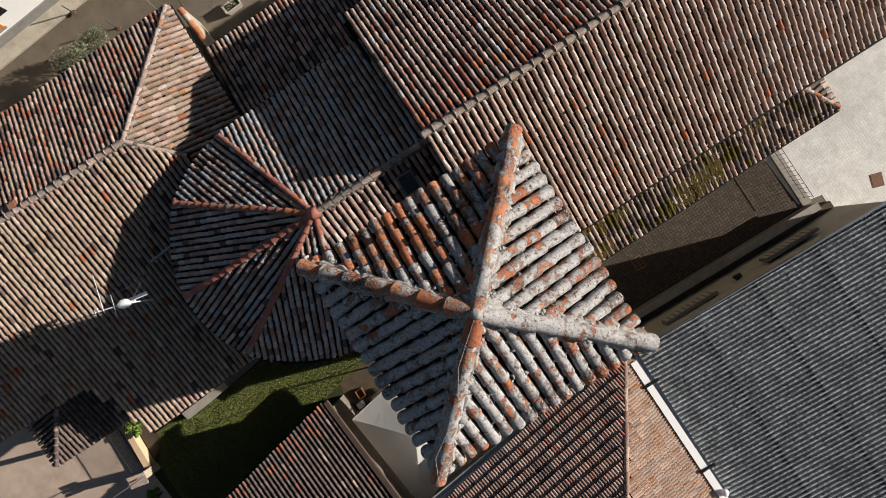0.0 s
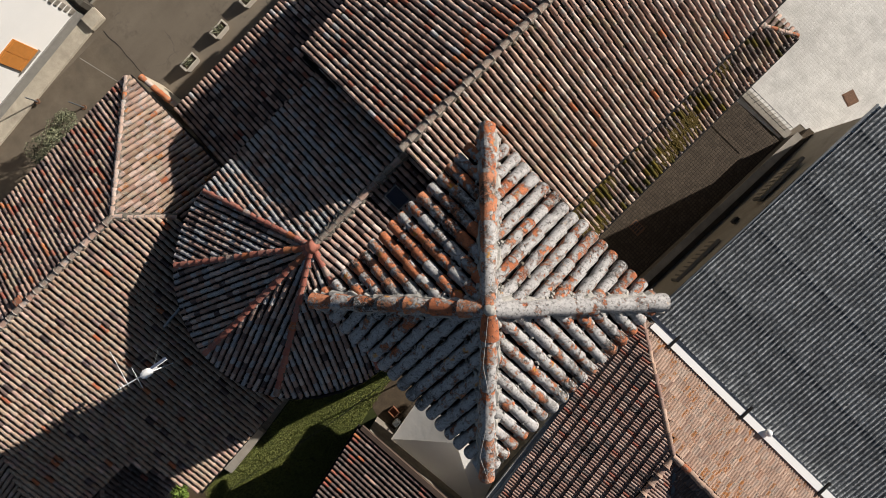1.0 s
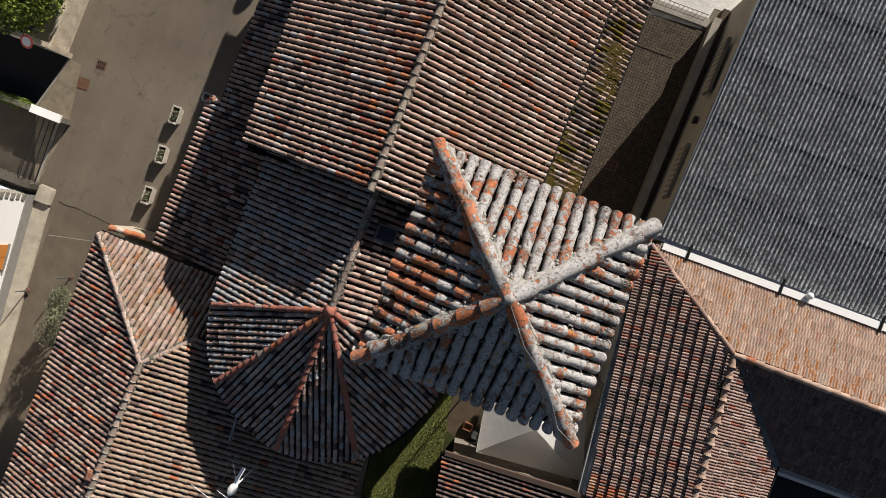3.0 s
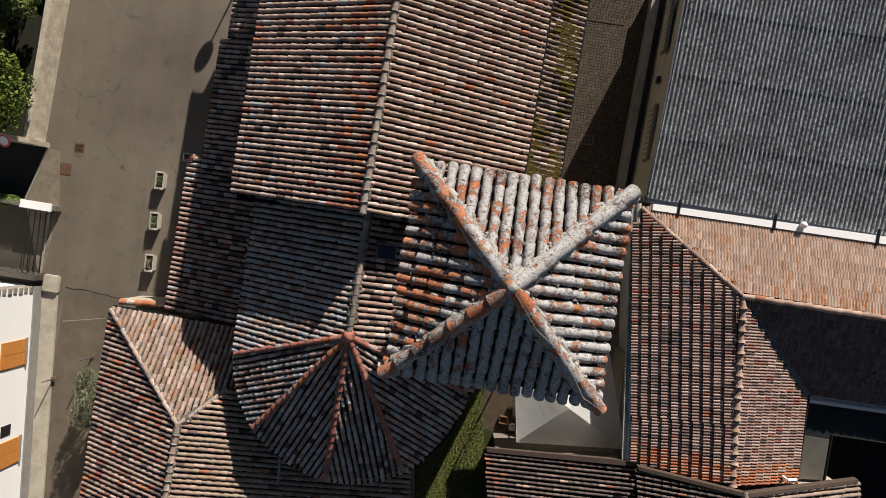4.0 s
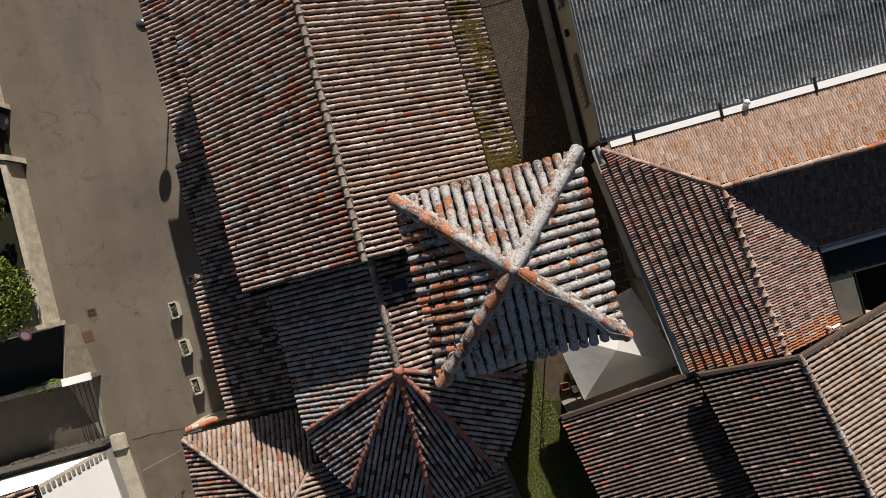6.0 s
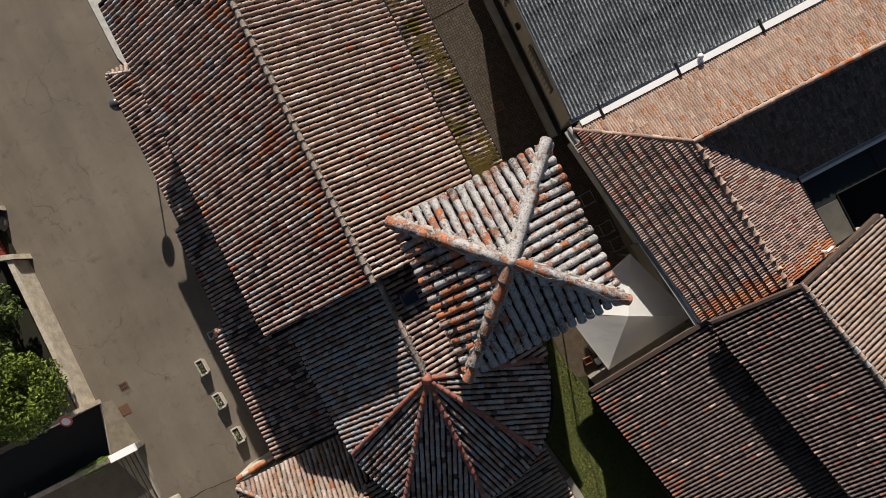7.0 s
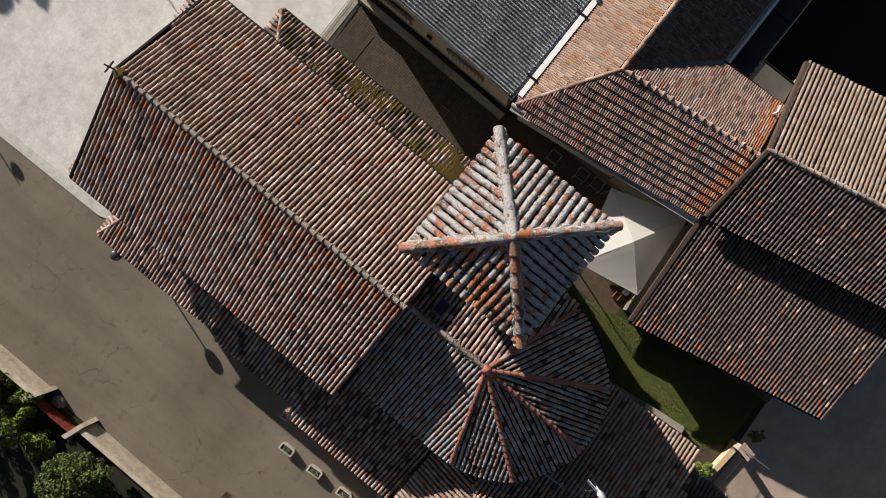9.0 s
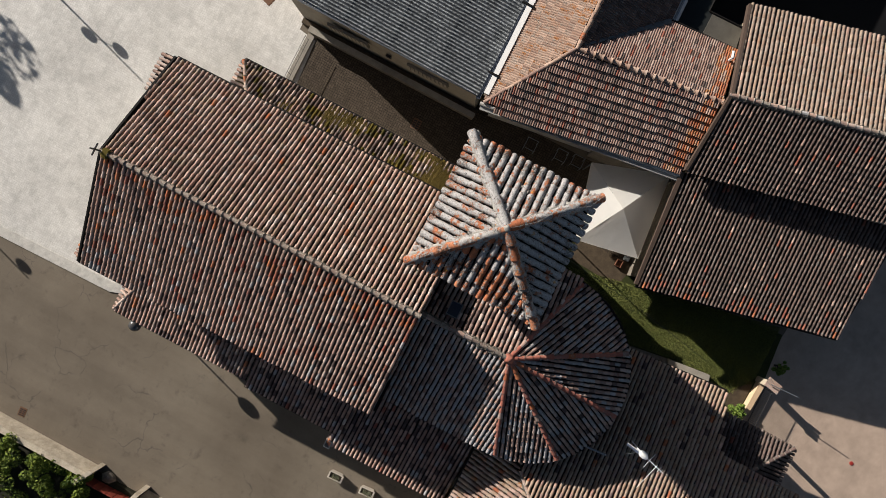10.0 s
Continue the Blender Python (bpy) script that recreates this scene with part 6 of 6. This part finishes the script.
def street_lamp(x, y, z, heads, label):
    ob = thing("street_lamp", label, "street lamp", "street lamps", at=(x, y, 0))
    bm = bmesh.new()
    tube(bm, (0, 0, 0), (0, 0, z), 0.06, 0.035)
    part("post", bm, M_DARK, ob)
    for hx, hy, hz, r in heads:
        bm = bmesh.new()
        bmesh.ops.create_uvsphere(bm, u_segments=20, v_segments=12, radius=r, matrix=Matrix.Translation((hx, hy, hz)))
        part("lamp_globe", bm, M_SMOKE, ob, "smoked globe", True)
        if hx or hy:
            bm = bmesh.new()
            tube(bm, (0, 0, hz - 0.1), (hx, hy, hz + 0.08), 0.025)
            part("arm", bm, M_DARK, ob)


street_lamp(-11.82, 14.0, 2.75, [(0, 0, 3.03, 0.33)], "dark street lamp with a globe beside the aisle")
street_lamp(3.0, 31.0, 4.35, [(0.02, 1.03, 3.03, 0.25), (0.03, -1.02, 3.03, 0.25)], "dark double street lamp on the plaza")
street_lamp(-10.6, 30.5, 3.75, [(0.3, 0, 3.5, 0.25)], "dark street lamp beside the road")
bm = bmesh.new()
prism(bm, [(-12.35, 60), (-11.8, 17.4), (-10.85, 14.5), (-10.3, 14.6), (-11.25, 17.5), (-11.75, 60)], 0, 0.07)
tagged(part("kerb", bm, plain("kerb_stone", (0.58, 0.56, 0.52), vary=0.35, scale=4, stains=0.25)), "pale stone kerb between road and plaza", "kerb", kind="structure")

# wires
M_WIRE = plain("pale_wire", (0.45, 0.43, 0.40), 0.5, vary=0.1)


def wire(points, radius, material, label):
    bm = bmesh.new()
    for a, b in zip(points, points[1:]):
        tube(bm, a, b, radius, seg=5)
    return tagged(part("wire", bm, material), label, "wire")


wire([(TX + 0.02, TY - 0.05, TA + 0.16), (TX + 0.5, TY - 0.62, TA - 0.06), (TX + 1.0, TY - 0.95, TA - 0.32), (TX + 1.5, TY - 1.66, TA - 0.62), (TX + 1.95, TY - 1.9, TA - 0.95)], 0.0035, M_WIRE, "thin pale lightning wire along the tower hip")
wire([(1.8, -2.4, 6.5), (1.2, -8.0, 5.2), (0.2, -13.5, 4.4)], 0.012, M_DARK, "dark cable from the tower to the house")
